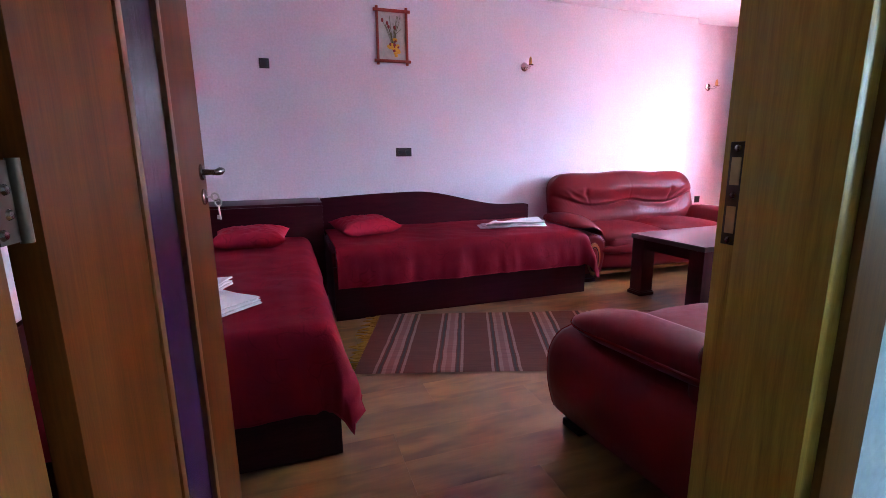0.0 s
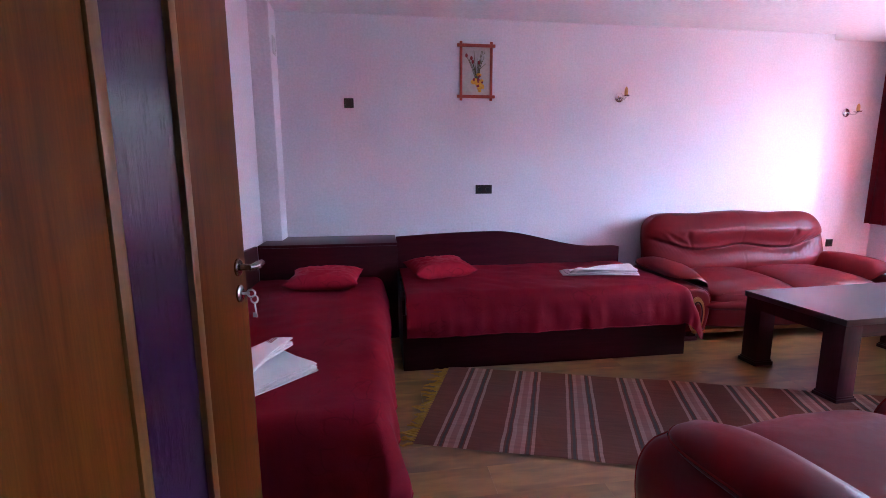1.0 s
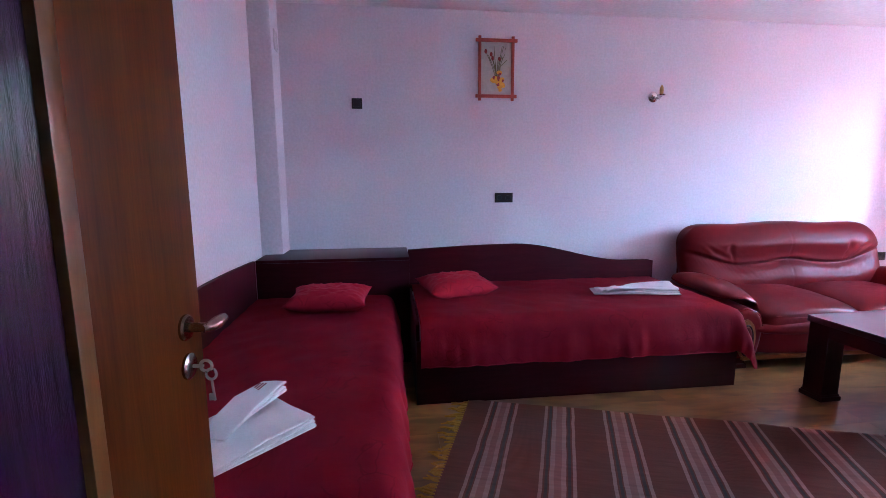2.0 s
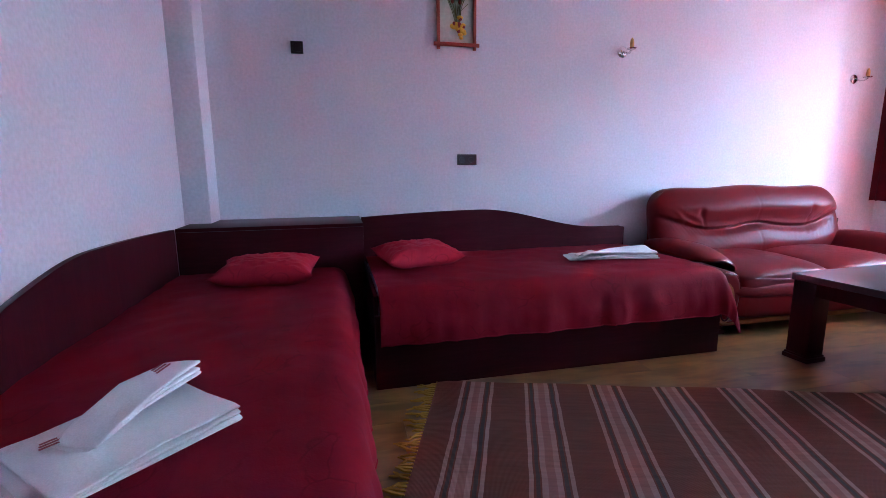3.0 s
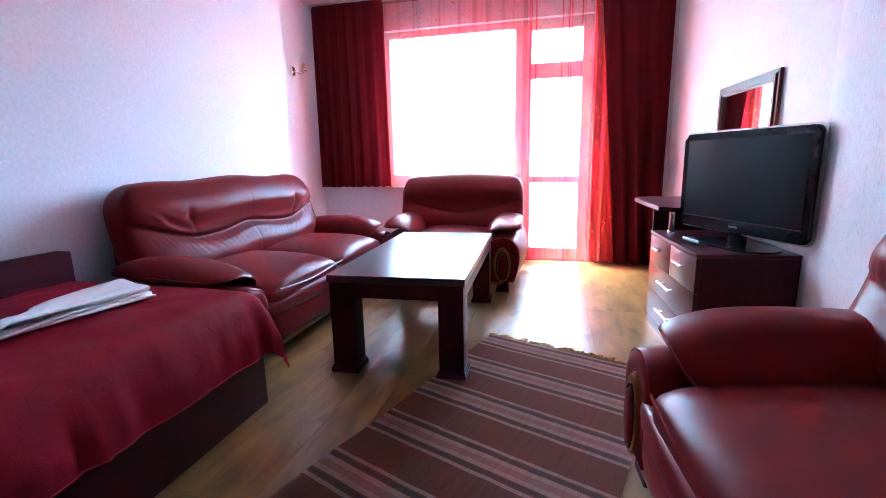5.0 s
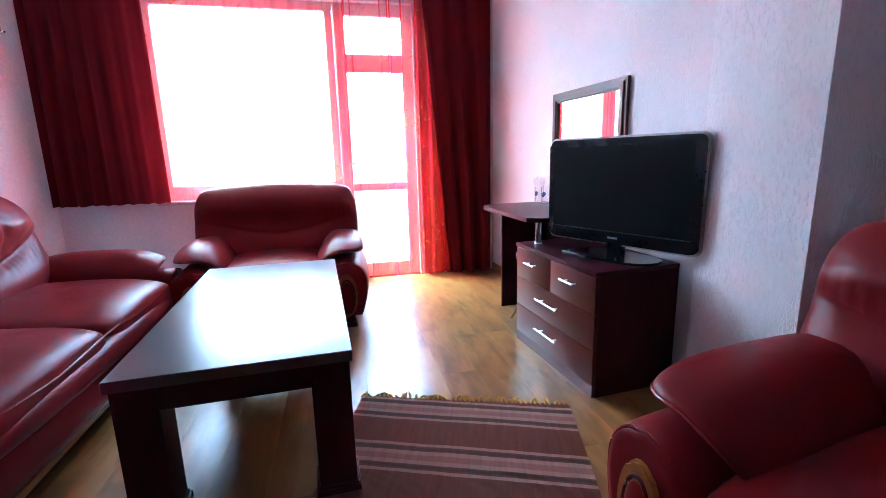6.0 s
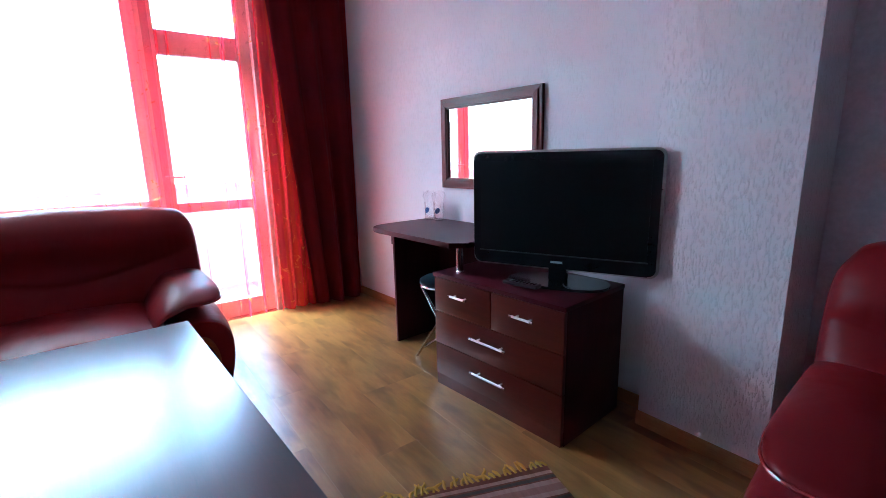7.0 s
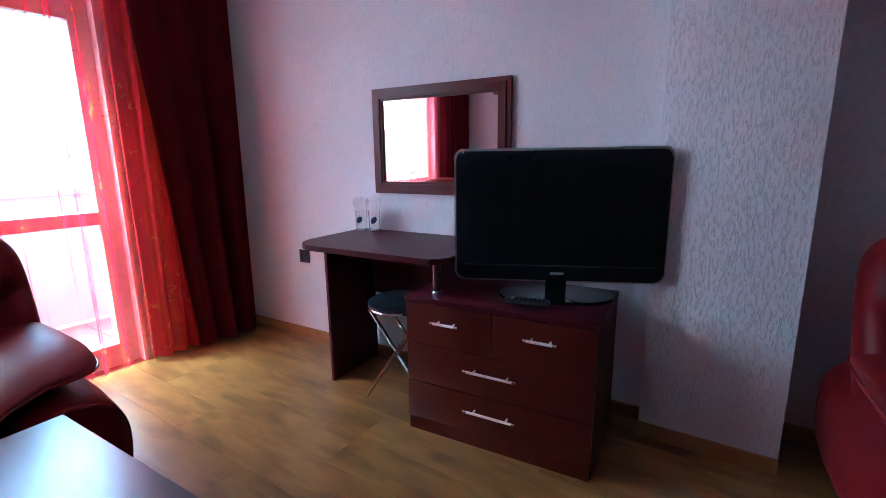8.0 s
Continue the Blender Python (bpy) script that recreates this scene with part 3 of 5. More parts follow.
for face, sgn in ((0.0, -1), (LT, 1)):
    hx, hz = 0.820, 1.122
    turn = pose(hx, face, hz, 90 if sgn < 0 else -90, 0, 0)
    rose = part("handle_rose", moved(lathe([(0.001, 0), (0.021, 0), (0.021, 0.004), (0.018, 0.007), (0.008, 0.008), (0.007, 0.036), (0.001, 0.038)], 24), turn), "handle_steel", leaf, "dark satin steel handle")
    lev = tube([(hx - 0.004, face + sgn * 0.030, hz - 0.001), (hx + 0.006, face + sgn * 0.039, hz), (hx + 0.020, face + sgn * 0.043, hz + 0.002), (hx + 0.040, face + sgn * 0.045, hz + 0.004)], [0.007, 0.009, 0.0105, 0.0075], 12)
    part("lever", lev, "handle_steel", rose)
    rz = hz - 0.064
    lock = part("lock_rose", moved(lathe([(0.001, 0), (0.021, 0), (0.021, 0.004), (0.017, 0.007), (0.001, 0.008)], 24), pose(hx, face, rz, 90 if sgn < 0 else -90, 0, 0)), "handle_steel", leaf)
    if sgn < 0:
        ring = [(hx, face - 0.028 + 0.009 * math.cos(a), rz + 0.009 * math.sin(a)) for a in [2 * math.pi * k / 16 for k in range(16)]]
        part("key", joined(tube([(hx, face - 0.008, rz), (hx, face - 0.024, rz)], 0.003, 8), tube(ring, 0.0026, 8, True)), "satin_steel", lock, "steel key in the lock")
        ring2 = [(hx + 0.004, face - 0.033 + 0.008 * math.cos(a), rz - 0.016 + 0.009 * math.sin(a)) for a in [2 * math.pi * k / 16 for k in range(16)]]
        part("spare_key", joined(tube(ring2, 0.0023, 8, True), tube([(hx + 0.004, face - 0.033, rz - 0.025), (hx + 0.006, face - 0.035, rz - 0.062)], 0.0022, 6),
                                 boxes((hx + 0.003, hx + 0.007, face - 0.034, face - 0.027, rz - 0.061, rz - 0.050))), "satin_steel", lock)
for hz in (0.25, 1.115, 1.80):
    hinge = part("hinge", joined(tube([(0.040, -0.006, hz - 0.042), (0.040, -0.006, hz + 0.042)], 0.006, 12), boxes((0.004, 0.038, -0.0035, -0.001, hz - 0.040, hz + 0.040))), "dark_bronze", leaf, "bronze door hinge")
    for dx, dz in ((0.010, 0.03), (0.024, 0.012), (0.024, -0.012), (0.010, -0.03)):
        part("screw", moved(lathe([(0.001, 0), (0.006, 0.0), (0.004, 0.003), (0.001, 0.0035)], 10), pose(dx, -0.0035, hz + dz, 90, 0, 0)), "handle_steel", hinge)

# ---- window, balcony door, balcony ----
FX0, FX1 = XW + 0.06, XW + 0.13
win = thing("window_1", pose(0, 0, 0), "wide white-framed window above the sill", "window", kind="structure")
e = 0.07
part("window_frame", boxes((FX0, FX1, WY0 + 0.001, WY1 - 0.001, WZ0 + 0.001, WZ0 + 0.12), (FX0, FX1, WY0 + 0.001, WY1 - 0.001, WZ1 - e, WZ1 - 0.001), (FX0, FX1, WY0 + 0.001, WY0 + e, WZ0 + e, WZ1 - e), (FX0, FX1, WY1 - e, WY1 - 0.001, WZ0 + e, WZ1 - e), bevel=0.004), "frame_white", win)
pane = part("pane", boxes((FX0 + 0.03, FX0 + 0.036, WY0 + e - 0.005, WY1 - e + 0.005, WZ0 + e - 0.005, WZ1 - e + 0.005)), "glass", win)
pane.visible_shadow = False
part("window_sill", boxes((XW - 0.05, FX0, WY0 + 0.0, WY1 + 0.03, WZ0 - 0.028, WZ0 - 0.001), bevel=0.006), "frame_white", win)
bal = thing("door_2", pose(0, 0, 0), "white glazed balcony door with a transom light", "door", kind="structure")
d = 0.095
T0, T1, R0, R1 = 1.86, 2.01, 0.82, 0.89
part("door_casing", boxes((FX0, FX1, BY0 + 0.001, BY0 + d, 0, WZ1), (FX0, FX1, BY1 - d, BY1 - 0.001, 0, WZ1), (FX0, FX1, BY0 + d, BY1 - d, WZ1 - 0.10, WZ1), (FX0, FX1, BY0 + d, BY1 - d, T0, T1), (FX0, FX1, BY0 + d, BY1 - d, R0, R1),
                      (FX0, FX1, BY0 + d, BY1 - d, 0, 0.13), bevel=0.004), "frame_white", bal)
for z0, z1 in ((T1, WZ1 - 0.10), (R1, T0), (0.13, R0)):
    pn = part("pane", boxes((FX0 + 0.03, FX0 + 0.036, BY0 + d - 0.005, BY1 - d + 0.005, z0 - 0.005, z1 + 0.005)), "glass", bal)
    pn.visible_shadow = False
part("door_handle", joined(boxes((FX0 - 0.008, FX0, BY1 - 0.065, BY1 - 0.035, 0.98, 1.12), bevel=0.003), tube([(FX0 - 0.005, BY1 - 0.05, 1.07), (FX0 - 0.045, BY1 - 0.05, 1.07), (FX0 - 0.048, BY1 - 0.16, 1.07)], 0.008, 8)), "frame_white", bal)
solid("balcony_slab", boxes((XW + 0.28, 7.75, 1.2, 7.0, -0.25, -0.045)), "tile_grout", "concrete balcony slab", "balcony", "structure")
parapet = solid("balcony_parapet", boxes((7.45, 7.60, 1.2, 7.0, -0.045, 0.92), (7.42, 7.63, 1.2, 7.0, 0.92, 0.97), (XW + 0.28, 7.45, 1.2, 1.35, -0.045, 0.92), bevel=0.006), "parapet_render", "pale rendered balcony parapet", "parapet", "structure")
# ground and wooded slopes in the distance
bm = bmesh.new()
N = 90
gv = []
for j in range(N):
    row = []
    for i in range(N):
        x = -2500 + 5000 * i / (N - 1)
        y = -2500 + 5000 * j / (N - 1)
        r = max(0.0, x - 140)
        h = -12 + 0.13 * min(r, 1300) * (0.75 + 0.5 * noise.noise(Vector((x / 260, y / 260, 0)))) + 10 * noise.noise(Vector((x / 60, y / 60, 3))) * min(1, r / 60)
        row.append(bm.verts.new((x, y, h if r > 0 else -12)))
    gv.append(row)
for j in range(N - 1):
    for i in range(N - 1):
        bm.faces.new((gv[j][i], gv[j][i + 1], gv[j + 1][i + 1], gv[j + 1][i]))
solid("ground", bm, "hillside", "wooded green slopes rising behind the house", "ground", "structure")


# ---- curtains ----
def drape(name, label, mat, y0, y1, z0, z1, x, folds, depth, seed, category="curtain", flare=0.0, thick=0.004, nz=26, tabs=True):
    """A pleated curtain hanging in a plane of constant x."""
    rnd = random.Random(seed)
    th = thing(name, pose(0, 0, 0), label, category)
    n = int((y1 - y0) / 0.012)
    ph = [rnd.uniform(0, 6.28) for _ in range(5)]
    bm = bmesh.new()
    grid = []
    for k in range(nz + 1):
        v = k / nz
        z = z1 + (z0 - z1) * v
        row = []
        for i in range(n + 1):
            u = i / n
            a = 2 * math.pi * folds * (u + 0.02 * math.sin(6 * u + ph[0]))
            amp = depth * (0.55 + 0.45 * v) * (0.75 + 0.35 * math.sin(5 * u + ph[1]))
            px = x + amp * (math.sin(a + 0.5 * v * math.sin(ph[2] + 3 * u)) + 0.3 * math.sin(2.3 * a + ph[3] + v))
            py = y0 + (y1 - y0) * u + flare * v * (u - (0.5 if flare > 0 else 0.0)) + 0.25 * amp * math.cos(a)
            pz = z + (0.004 * math.sin(1.5 * a + ph[4]) if v == 1 else 0)
            row.append(bm.verts.new((px, py, pz)))
        grid.append(row)
    for a, c in zip(grid, grid[1:]):
        for i in range(n):
            bm.faces.new((a[i], a[i + 1], c[i + 1], c[i]))
    if thick:
        bmesh.ops.solidify(bm, geom=bm.faces[:], thickness=thick)
    part("cloth", bm, mat, th, smooth=80)
    if tabs:
        part("heading_tape", boxes((x - 0.012, x + 0.012, y0 + 0.01, y1 - 0.01, z1 - 0.002, z1 + 0.016), bevel=0.003), mat, th)
    return th


drape("curtain", "heavy wine-red pleated curtain ending at the sill", "curtain_cloth", 5.12, 5.92, 0.80, 2.675, 6.02, 6.5, 0.028, 3, flare=0.03)
drape("curtain", "heavy wine-red pleated curtain reaching the floor", "curtain_cloth", 2.36, 3.00, 0.025, 2.675, 6.02, 3.4, 0.050, 8, flare=-0.22)
drape("sheer_curtain", "translucent red and orange voile over the window", "voile", 3.66, 5.16, 0.79, 2.675, 6.10, 17, 0.012, 5, "sheer curtain", thick=0)
drape("sheer_curtain", "translucent red and orange voile over the balcony door", "voile_striped", 3.03, 3.70, 0.02, 2.675, 6.085, 8, 0.018, 11, "sheer curtain", thick=0)
drape("sheer_curtain", "red and orange voile gathered beside the balcony door", "voile_gathered", 2.58, 3.04, 0.02, 2.675, 6.075, 4.5, 0.030, 12, "sheer curtain", thick=0)
rail = thing("curtain_rail", pose(0, 0, 0), "white ceiling-mounted curtain rail", "curtain rail")
part("rail", boxes((5.99, 6.05, 2.34, 5.94, 2.692, 2.709), (6.075, 6.115, 2.34, 5.94, 2.692, 2.709), bevel=0.003), "frame_white", rail)


# ---- upholstered furniture ----
def back_cushion(w, h, seats):
    """A padded back, local x across, z up from the seat, facing -y; a rolled upper pad over a gathered lumbar pad."""
    wide = seats > 1
    nu, nv = 168 if wide else 96, 72
    bm = bmesh.new()
    front, rear = [], []
    for j in range(nv + 1):
        v = j / nv
        rf, rb = [], []
        for i in range(nu + 1):
            u = 2 * i / nu - 1
            # outline: rounded shoulders, slightly narrower foot, softly arched top
            k = (1 - abs(u) ** 6.0)
            top = h * (0.90 + 0.10 * k ** 0.5 + (0.016 * math.cos(2 * math.pi * u) if wide else 0.018 * math.cos(math.pi * u)))
            wid = w / 2 * ((0.93 if wide else 0.97) + (0.07 if wide else 0.03) * math.sin(math.pi * min(1, v * 0.75 + 0.12)))
            z = top * v
            if v > 0.72:
                s = (v - 0.72) / 0.28
                wid *= 1 - (0.08 if wide else 0.06) * s ** 3
            x = wid * u
            ax = abs(x)
            edge = max(0.0, (1 - abs(u) ** 5)) ** 0.45 * max(0.0, 1 - abs(2 * v - 1) ** 7) ** 0.45
            if wide:
                # the seam sags below each button and climbs towards the sides
                seam = 0.425 + 0.055 * math.exp(-(u / 0.20) ** 2) + 0.62 * max(0.0, abs(u) - 0.52) ** 1.35
            else:
                seam = 0.36 + 0.27 * abs(u) ** 1.6
            dv = v - seam
            fold = math.exp(-(dv / (0.026 if dv > 0 else 0.055)) ** 2)
            lum = math.exp(-((v - seam * 0.50) / 0.20) ** 2)
            head = math.exp(-((v - 0.74) / 0.18) ** 2)
            y = -(0.085 + (0.052 if wide else 0.040) * lum + (0.072 if wide else 0.062) * head) * edge + (0.030 if wide else 0.011) * fold * edge
            if wide:
                # a button at each side, a crease running down and inwards from it, and slanting folds outside it
                for bu in (-0.60, 0.60):
                    dx, dz = (abs(u) - 0.60) * w / 2 if bu * u > 0 else 9.0, (v - 0.68) * h
                    y += 0.016 * math.exp(-(math.hypot(dx, dz * 0.7) / 0.028) ** 2)
                    along = -dz
                    if 0 < along < 0.17:
                        y += 0.008 * math.exp(-((dx + 0.45 * along) / 0.013) ** 2) * math.sin(math.pi * along / 0.17)
                slant = 0.55 * ax - 0.83 * z
                zone = math.exp(-((abs(u) - 0.72) / 0.13) ** 2) * math.exp(-((dv - 0.10) / 0.085) ** 2)
                y += 0.0065 * zone * edge * math.sin(2 * math.pi * slant / 0.062 + 2.2 * noise.noise(Vector((6 * u, 1.1, 5 * v))))
                # upright gathers hanging from the seam
                amt = (0.30 + 0.70 * min(1.0, max(0.0, (abs(u) - 0.12) / 0.35))) * (0.55 + 0.9 * abs(noise.noise(Vector((9 * u, 3.3, 0)))))
                gth = math.exp(-((dv + 0.075) / 0.085) ** 2) * amt * edge
                lean_in = x - 0.35 * math.copysign(1, u) * dv
                y += 0.0028 * gth * math.sin(2 * math.pi * lean_in / 0.050 + 6.5 * noise.noise(Vector((5 * u, 0.7, 2 * v))))
                y += 0.0035 * math.exp(-(x / 0.008) ** 2) * edge
            else:
                # short gathers under the shoulders
                zone = math.exp(-((abs(u) - 0.80) / 0.14) ** 2) * math.exp(-((dv - 0.09) / 0.07) ** 2)
                y += 0.0045 * zone * edge * math.sin(2 * math.pi * ax / 0.042 + 2 * noise.noise(Vector((6 * u, 0.2, 4 * v))))
            y += 0.004 * noise.noise(Vector((5 * x, 4.0, 5 * z))) * edge
            lean = (0.24 if wide else 0.30) * z - 0.10 * max(0, v - 0.8)
            rf.append(bm.verts.new((x, y + lean, z)))
            rim = max(0.0, 1 - abs(u) ** 14) ** 0.4 * max(0.0, 1 - abs(2 * v - 1) ** 14) ** 0.4
            rb.append(rf[-1] if i in (0, nu) or j in (0, nv) else bm.verts.new((x, lean + (0.135 if wide else 0.11) * rim, z)))
        front.append(rf)
        rear.append(rb)
    for j in range(nv):
        for i in range(nu):
            bm.faces.new((front[j][i], front[j][i + 1], front[j + 1][i + 1], front[j + 1][i]))
            q = [rear[j][i], rear[j + 1][i], rear[j + 1][i + 1], rear[j][i + 1]]
            if len(set(q)) >= 3 and set(q) != {front[j][i], front[j][i + 1], front[j + 1][i + 1], front[j + 1][i]}:
                try:
                    bm.faces.new(q)
                except ValueError:
                    pass
    return bm


def seat_cushion(w, dpt, x0):
    def bend(p):
        u, f = p.x / (w / 2), p.y / (dpt / 2)
        crown = 0.030 * (1 - u * u) * (1 - 0.4 * f * f)
        drop = -0.055 * max(0.0, -f - 0.35) ** 1.4
        wave = -0.030 * max(0.0, -f) * abs(u) ** 3
        return Vector((p.x, p.y, p.z + crown + drop + wave))
    return puff(w / 2, dpt / 2, 0.085, 0.35, 0.22, 56, 18, (x0, -0.055, 0.375), bend)


def arm_outline(cx, aw, k, n=22):
    """The arm's front: a tall arch that tapers towards the floor, as (x, z)."""
    half = []
    for i in range(n + 1):
        t = i / n
        wd = 0.70 + 0.30 * math.sin(math.pi / 2 * min(1, t / 0.55))
        if t > 0.58:
            wd *= math.sqrt(max(0.0, 1 - ((t - 0.58) / 0.42) ** 2.4))
        half.append((aw / 2 * wd, 0.088 + 0.372 * t))
    pts = [(x, z) for x, z in half] + [(-x, z) for x, z in reversed(half[:-1])]
    return [(cx + x * k, 0.27 + (z - 0.27) * k) for x, z in pts]


def arm_body(cx, s, y0, y1, aw):
    bm = bmesh.new()
    rings = []
    for y, k in ((y0 + 0.020, 0.45), (y0 + 0.016, 0.78), (y0 + 0.018, 0.90), (y0 + 0.030, 0.965), (y0 + 0.055, 0.99), (y0 + 0.10, 1.0), (y0 + 0.25, 1.02), (y0 + 0.5, 1.02), (y1 - 0.05, 1.0), (y1, 0.93)):
        f = (y - y0) / (y1 - y0)
        ring = []
        for x, z in arm_outline(cx, aw, k):
            bow = 0.030 * math.sin(math.pi * min(1, max(0, f))) * math.sin(math.pi * (z - 0.08) / 0.40) * s
            ring.append(bm.verts.new((x + bow, y, z + 0.03 * f * max(0, z - 0.25) / 0.2)))
        rings.append(ring)
    n = len(rings[0])
    for a, c in zip(rings, rings[1:]):
        for i in range(n):
            bm.faces.new((a[i], a[(i + 1) % n], c[(i + 1) % n], c[i]))
    bm.faces.new(rings[0])
    bm.faces.new(rings[-1])
    return bm


def pad_shape(cx, s, y0, y1, p):
    """Bends a pad of unit half sizes: a thin lip at the front, the inner side falling to the seat."""
    f = -p.y
    wd = 0.165 + 0.012 * f
    thick = 0.058 * (1 - 0.66 * max(0.0, f) ** 3) * (1 - 0.25 * max(0.0, -f) ** 3)
    x = cx - s * 0.036 + wd * p.x
    inner = max(0.0, -s * p.x)
    z = 0.530 - 0.006 * f + 0.010 * (1 - f * f) + thick * p.z - 0.150 * inner ** 2.0 - 0.008 * max(0.0, f) ** 3 - 0.012 * max(0.0, s * p.x) ** 3
    y = (y0 + y1) / 2 + (y1 - y0) / 2 * p.y + 0.035 * p.x * p.x * (1 if f > 0 else 0) * f
    return Vector((x, y, z))


def arm_pad(cx, s, y0, y1):
    return puff(1, 1, 1, 0.62, 0.42, 44, 18, (0, 0, 0), lambda p: pad_shape(cx, s, y0, y1, p))


def pad_edge(cx, s, y0, y1, a):
    c, d = math.cos(a), math.sin(a)
    p = Vector((math.copysign(abs(c) ** 0.42, c) * 1.005, math.copysign(abs(d) ** 0.42, d) * 1.005, -0.1))
    return pad_shape(cx, s, y0, y1, p)


def sofa_like(name, m, w, dpt, seats, label, category, group="", bw=0.30, set_back=0.0):
    """Sofa or armchair. Local x across, front towards -y, origin on the floor at the middle; w is the overall width."""
    th = thing(name, m, label, category, group)
    aw = 0.27
    inner = w - 2 * aw
    fy, by = -dpt / 2, dpt / 2
    # plinth and apron
    part("base", boxes((-w / 2 + 0.10, w / 2 - 0.10, fy + 0.10, by - 0.06, 0.09, 0.33), bevel=0.03, seg=3), "leather", th)
    def apron_bend(p):
        return Vector((p.x, p.y - 0.03 * (1 - (p.x / (inner / 2 + 0.1)) ** 2), p.z))
    part("apron", puff(inner / 2 + 0.10, 0.075, 0.105, 0.45, 0.3, 48, 14, (0, fy + 0.095, 0.205), apron_bend), "leather", th)
    part("apron_roll", puff(inner / 2 + 0.08, 0.070, 0.060, 0.8, 0.3, 48, 12, (0, fy + 0.075, 0.300), apron_bend), "leather", th)
    part("wood_trim", boxes((-w / 2 + 0.14, w / 2 - 0.14, fy + 0.03, fy + 0.07, 0.065, 0.098), bevel=0.008, seg=3), "varnished_trim", th, "varnished wooden trim strip")
    sw = inner / seats
    for k in range(seats):
        part("seat_cushion", seat_cushion(sw + 0.02, dpt - 0.11, -inner / 2 + sw * (k + 0.5)), "leather", th)
    pts = []
    for k in range(41):
        x = 0.90 * inner * (k / 40 - 0.5)
        pts.append((x, fy + 0.004 + 0.012 * abs(2 * x / inner) ** 6, 0.385 + 0.010 * math.cos(2 * math.pi * seats * (x / inner + 0.5))))
    part("piping", tube(pts, 0.0055, 6), "welt", th)
    bk = back_cushion(inner + bw, 0.60 if seats > 1 else 0.56, seats)
    part("backrest", moved(bk, pose(0, by - (0.245 if seats > 1 else 0.365) + set_back, 0.385)), "leather", th, smooth=80)
    part("back_panel", boxes((-inner / 2 - 0.10, inner / 2 + 0.10, by - (0.14 if seats > 1 else 0.24) + set_back, by - 0.05 + set_back, 0.10, 0.76), bevel=0.03, seg=3), "leather", th)
    for s in (-1, 1):
        cx = s * (w / 2 - aw / 2)
        arm = part("arm", arm_body(cx, s, fy, by - 0.07, aw), "leather", th, smooth=60)
        part("arm_pad", arm_pad(cx, s, fy + 0.085, by - 0.16), "leather", arm, smooth=70)
        rim = [pad_edge(cx, s, fy + 0.085, by - 0.16, -2.6 + 5.2 * k / 30 - math.pi / 2) for k in range(31)]
        part("piping", tube(rim, 0.005, 6), "welt", arm)
        part("piping", tube([(x, fy + 0.026, z) for x, z in arm_outline(cx, aw, 0.955)], 0.005, 6, True), "welt", arm)
        # oval wooden inlay round a leather button on the arm's front
        wood_ov = [(cx + 0.068 * math.cos(a), 0.235 + 0.145 * math.sin(a)) for a in [2 * math.pi * k / 36 for k in range(36)]]
        inlay = part("wood_inlay", slab(wood_ov, fy + 0.004, fy + 0.024, 'y', 0.007), "varnished_trim", arm, "varnished oval wooden inlay")
        ov_mid = [(cx + 0.046 * math.cos(a), fy + 0.003, 0.228 + 0.112 * math.sin(a)) for a in [2 * math.pi * k / 30 for k in range(30)]]
        part("inner_ring", tube(ov_mid, 0.006, 8, True), "dark_laminate", inlay)
        part("inlay_cushion", puff(0.038, 0.014, 0.100, 0.8, 0.8, 18, 12, (cx, fy + 0.003, 0.225)), "leather", inlay)
        for yy in (fy + 0.10, by - 0.12):
            part("foot", boxes((cx - 0.055, cx + 0.055, yy - 0.055, yy + 0.055, 0, 0.035), (cx - 0.045, cx + 0.045, yy - 0.045, yy + 0.045, 0.035, 0.10), bevel=0.008), "dark_laminate", th)
    return th


sofa_like("sofa", pose(4.13, 5.27, 0, 0, 0, 0), 2.16, 0.96, 2, "burgundy leather two-seat sofa with wooden trim", "sofa", "leather suite")
sofa_like("armchair", pose(2.28, 2.555, 0, 0, 0, 186), 1.36, 0.98, 1, "burgundy leather armchair beside the doorway", "armchair", "leather suite", 0.50, 0.045)
sofa_like("armchair", pose(5.32, 4.22, 0, 0, 0, -90), 1.20, 0.96, 1, "burgundy leather armchair in front of the window", "armchair", "leather suite", 0.51)

# ---- coffee table ----
TL, TWD, TZ = 1.40, 0.70, 0.518
table = thing("coffee_table", pose(4.0, 4.135, 0, 0, 0, 2.6), "dark wenge coffee table with square legs", "coffee table")
part("tabletop", boxes((-TL / 2, TL / 2, -TWD / 2, TWD / 2, TZ - 0.038, TZ), bevel=0.003), "tabletop_laminate", table)
for s in (-1, 1):
    part("apron", boxes((-TL / 2 + 0.13, TL / 2 - 0.13, s * (TWD / 2 - 0.022) - 0.011, s * (TWD / 2 - 0.022) + 0.011, TZ - 0.115, TZ - 0.039)), "dark_laminate_long", table)
    part("apron", boxes((s * (TL / 2 - 0.022) - 0.011, s * (TL / 2 - 0.022) + 0.011, -TWD / 2 + 0.13, TWD / 2 - 0.13, TZ - 0.115, TZ - 0.039)), "dark_laminate", table)
    for q in (-1, 1):
        lx, ly = s * (TL / 2 - 0.072), q * (TWD / 2 - 0.072)
        lg = part("leg", boxes((lx - 0.062, lx + 0.062, ly - 0.062, ly + 0.062, 0.038, TZ - 0.039), bevel=0.003), "dark_laminate", table)
        part("foot_block", boxes((lx - 0.074, lx + 0.074, ly - 0.074, ly + 0.074, 0.0, 0.028), (lx - 0.068, lx + 0.068, ly - 0.068, ly + 0.068, 0.028, 0.040), bevel=0.005), "dark_laminate", lg)


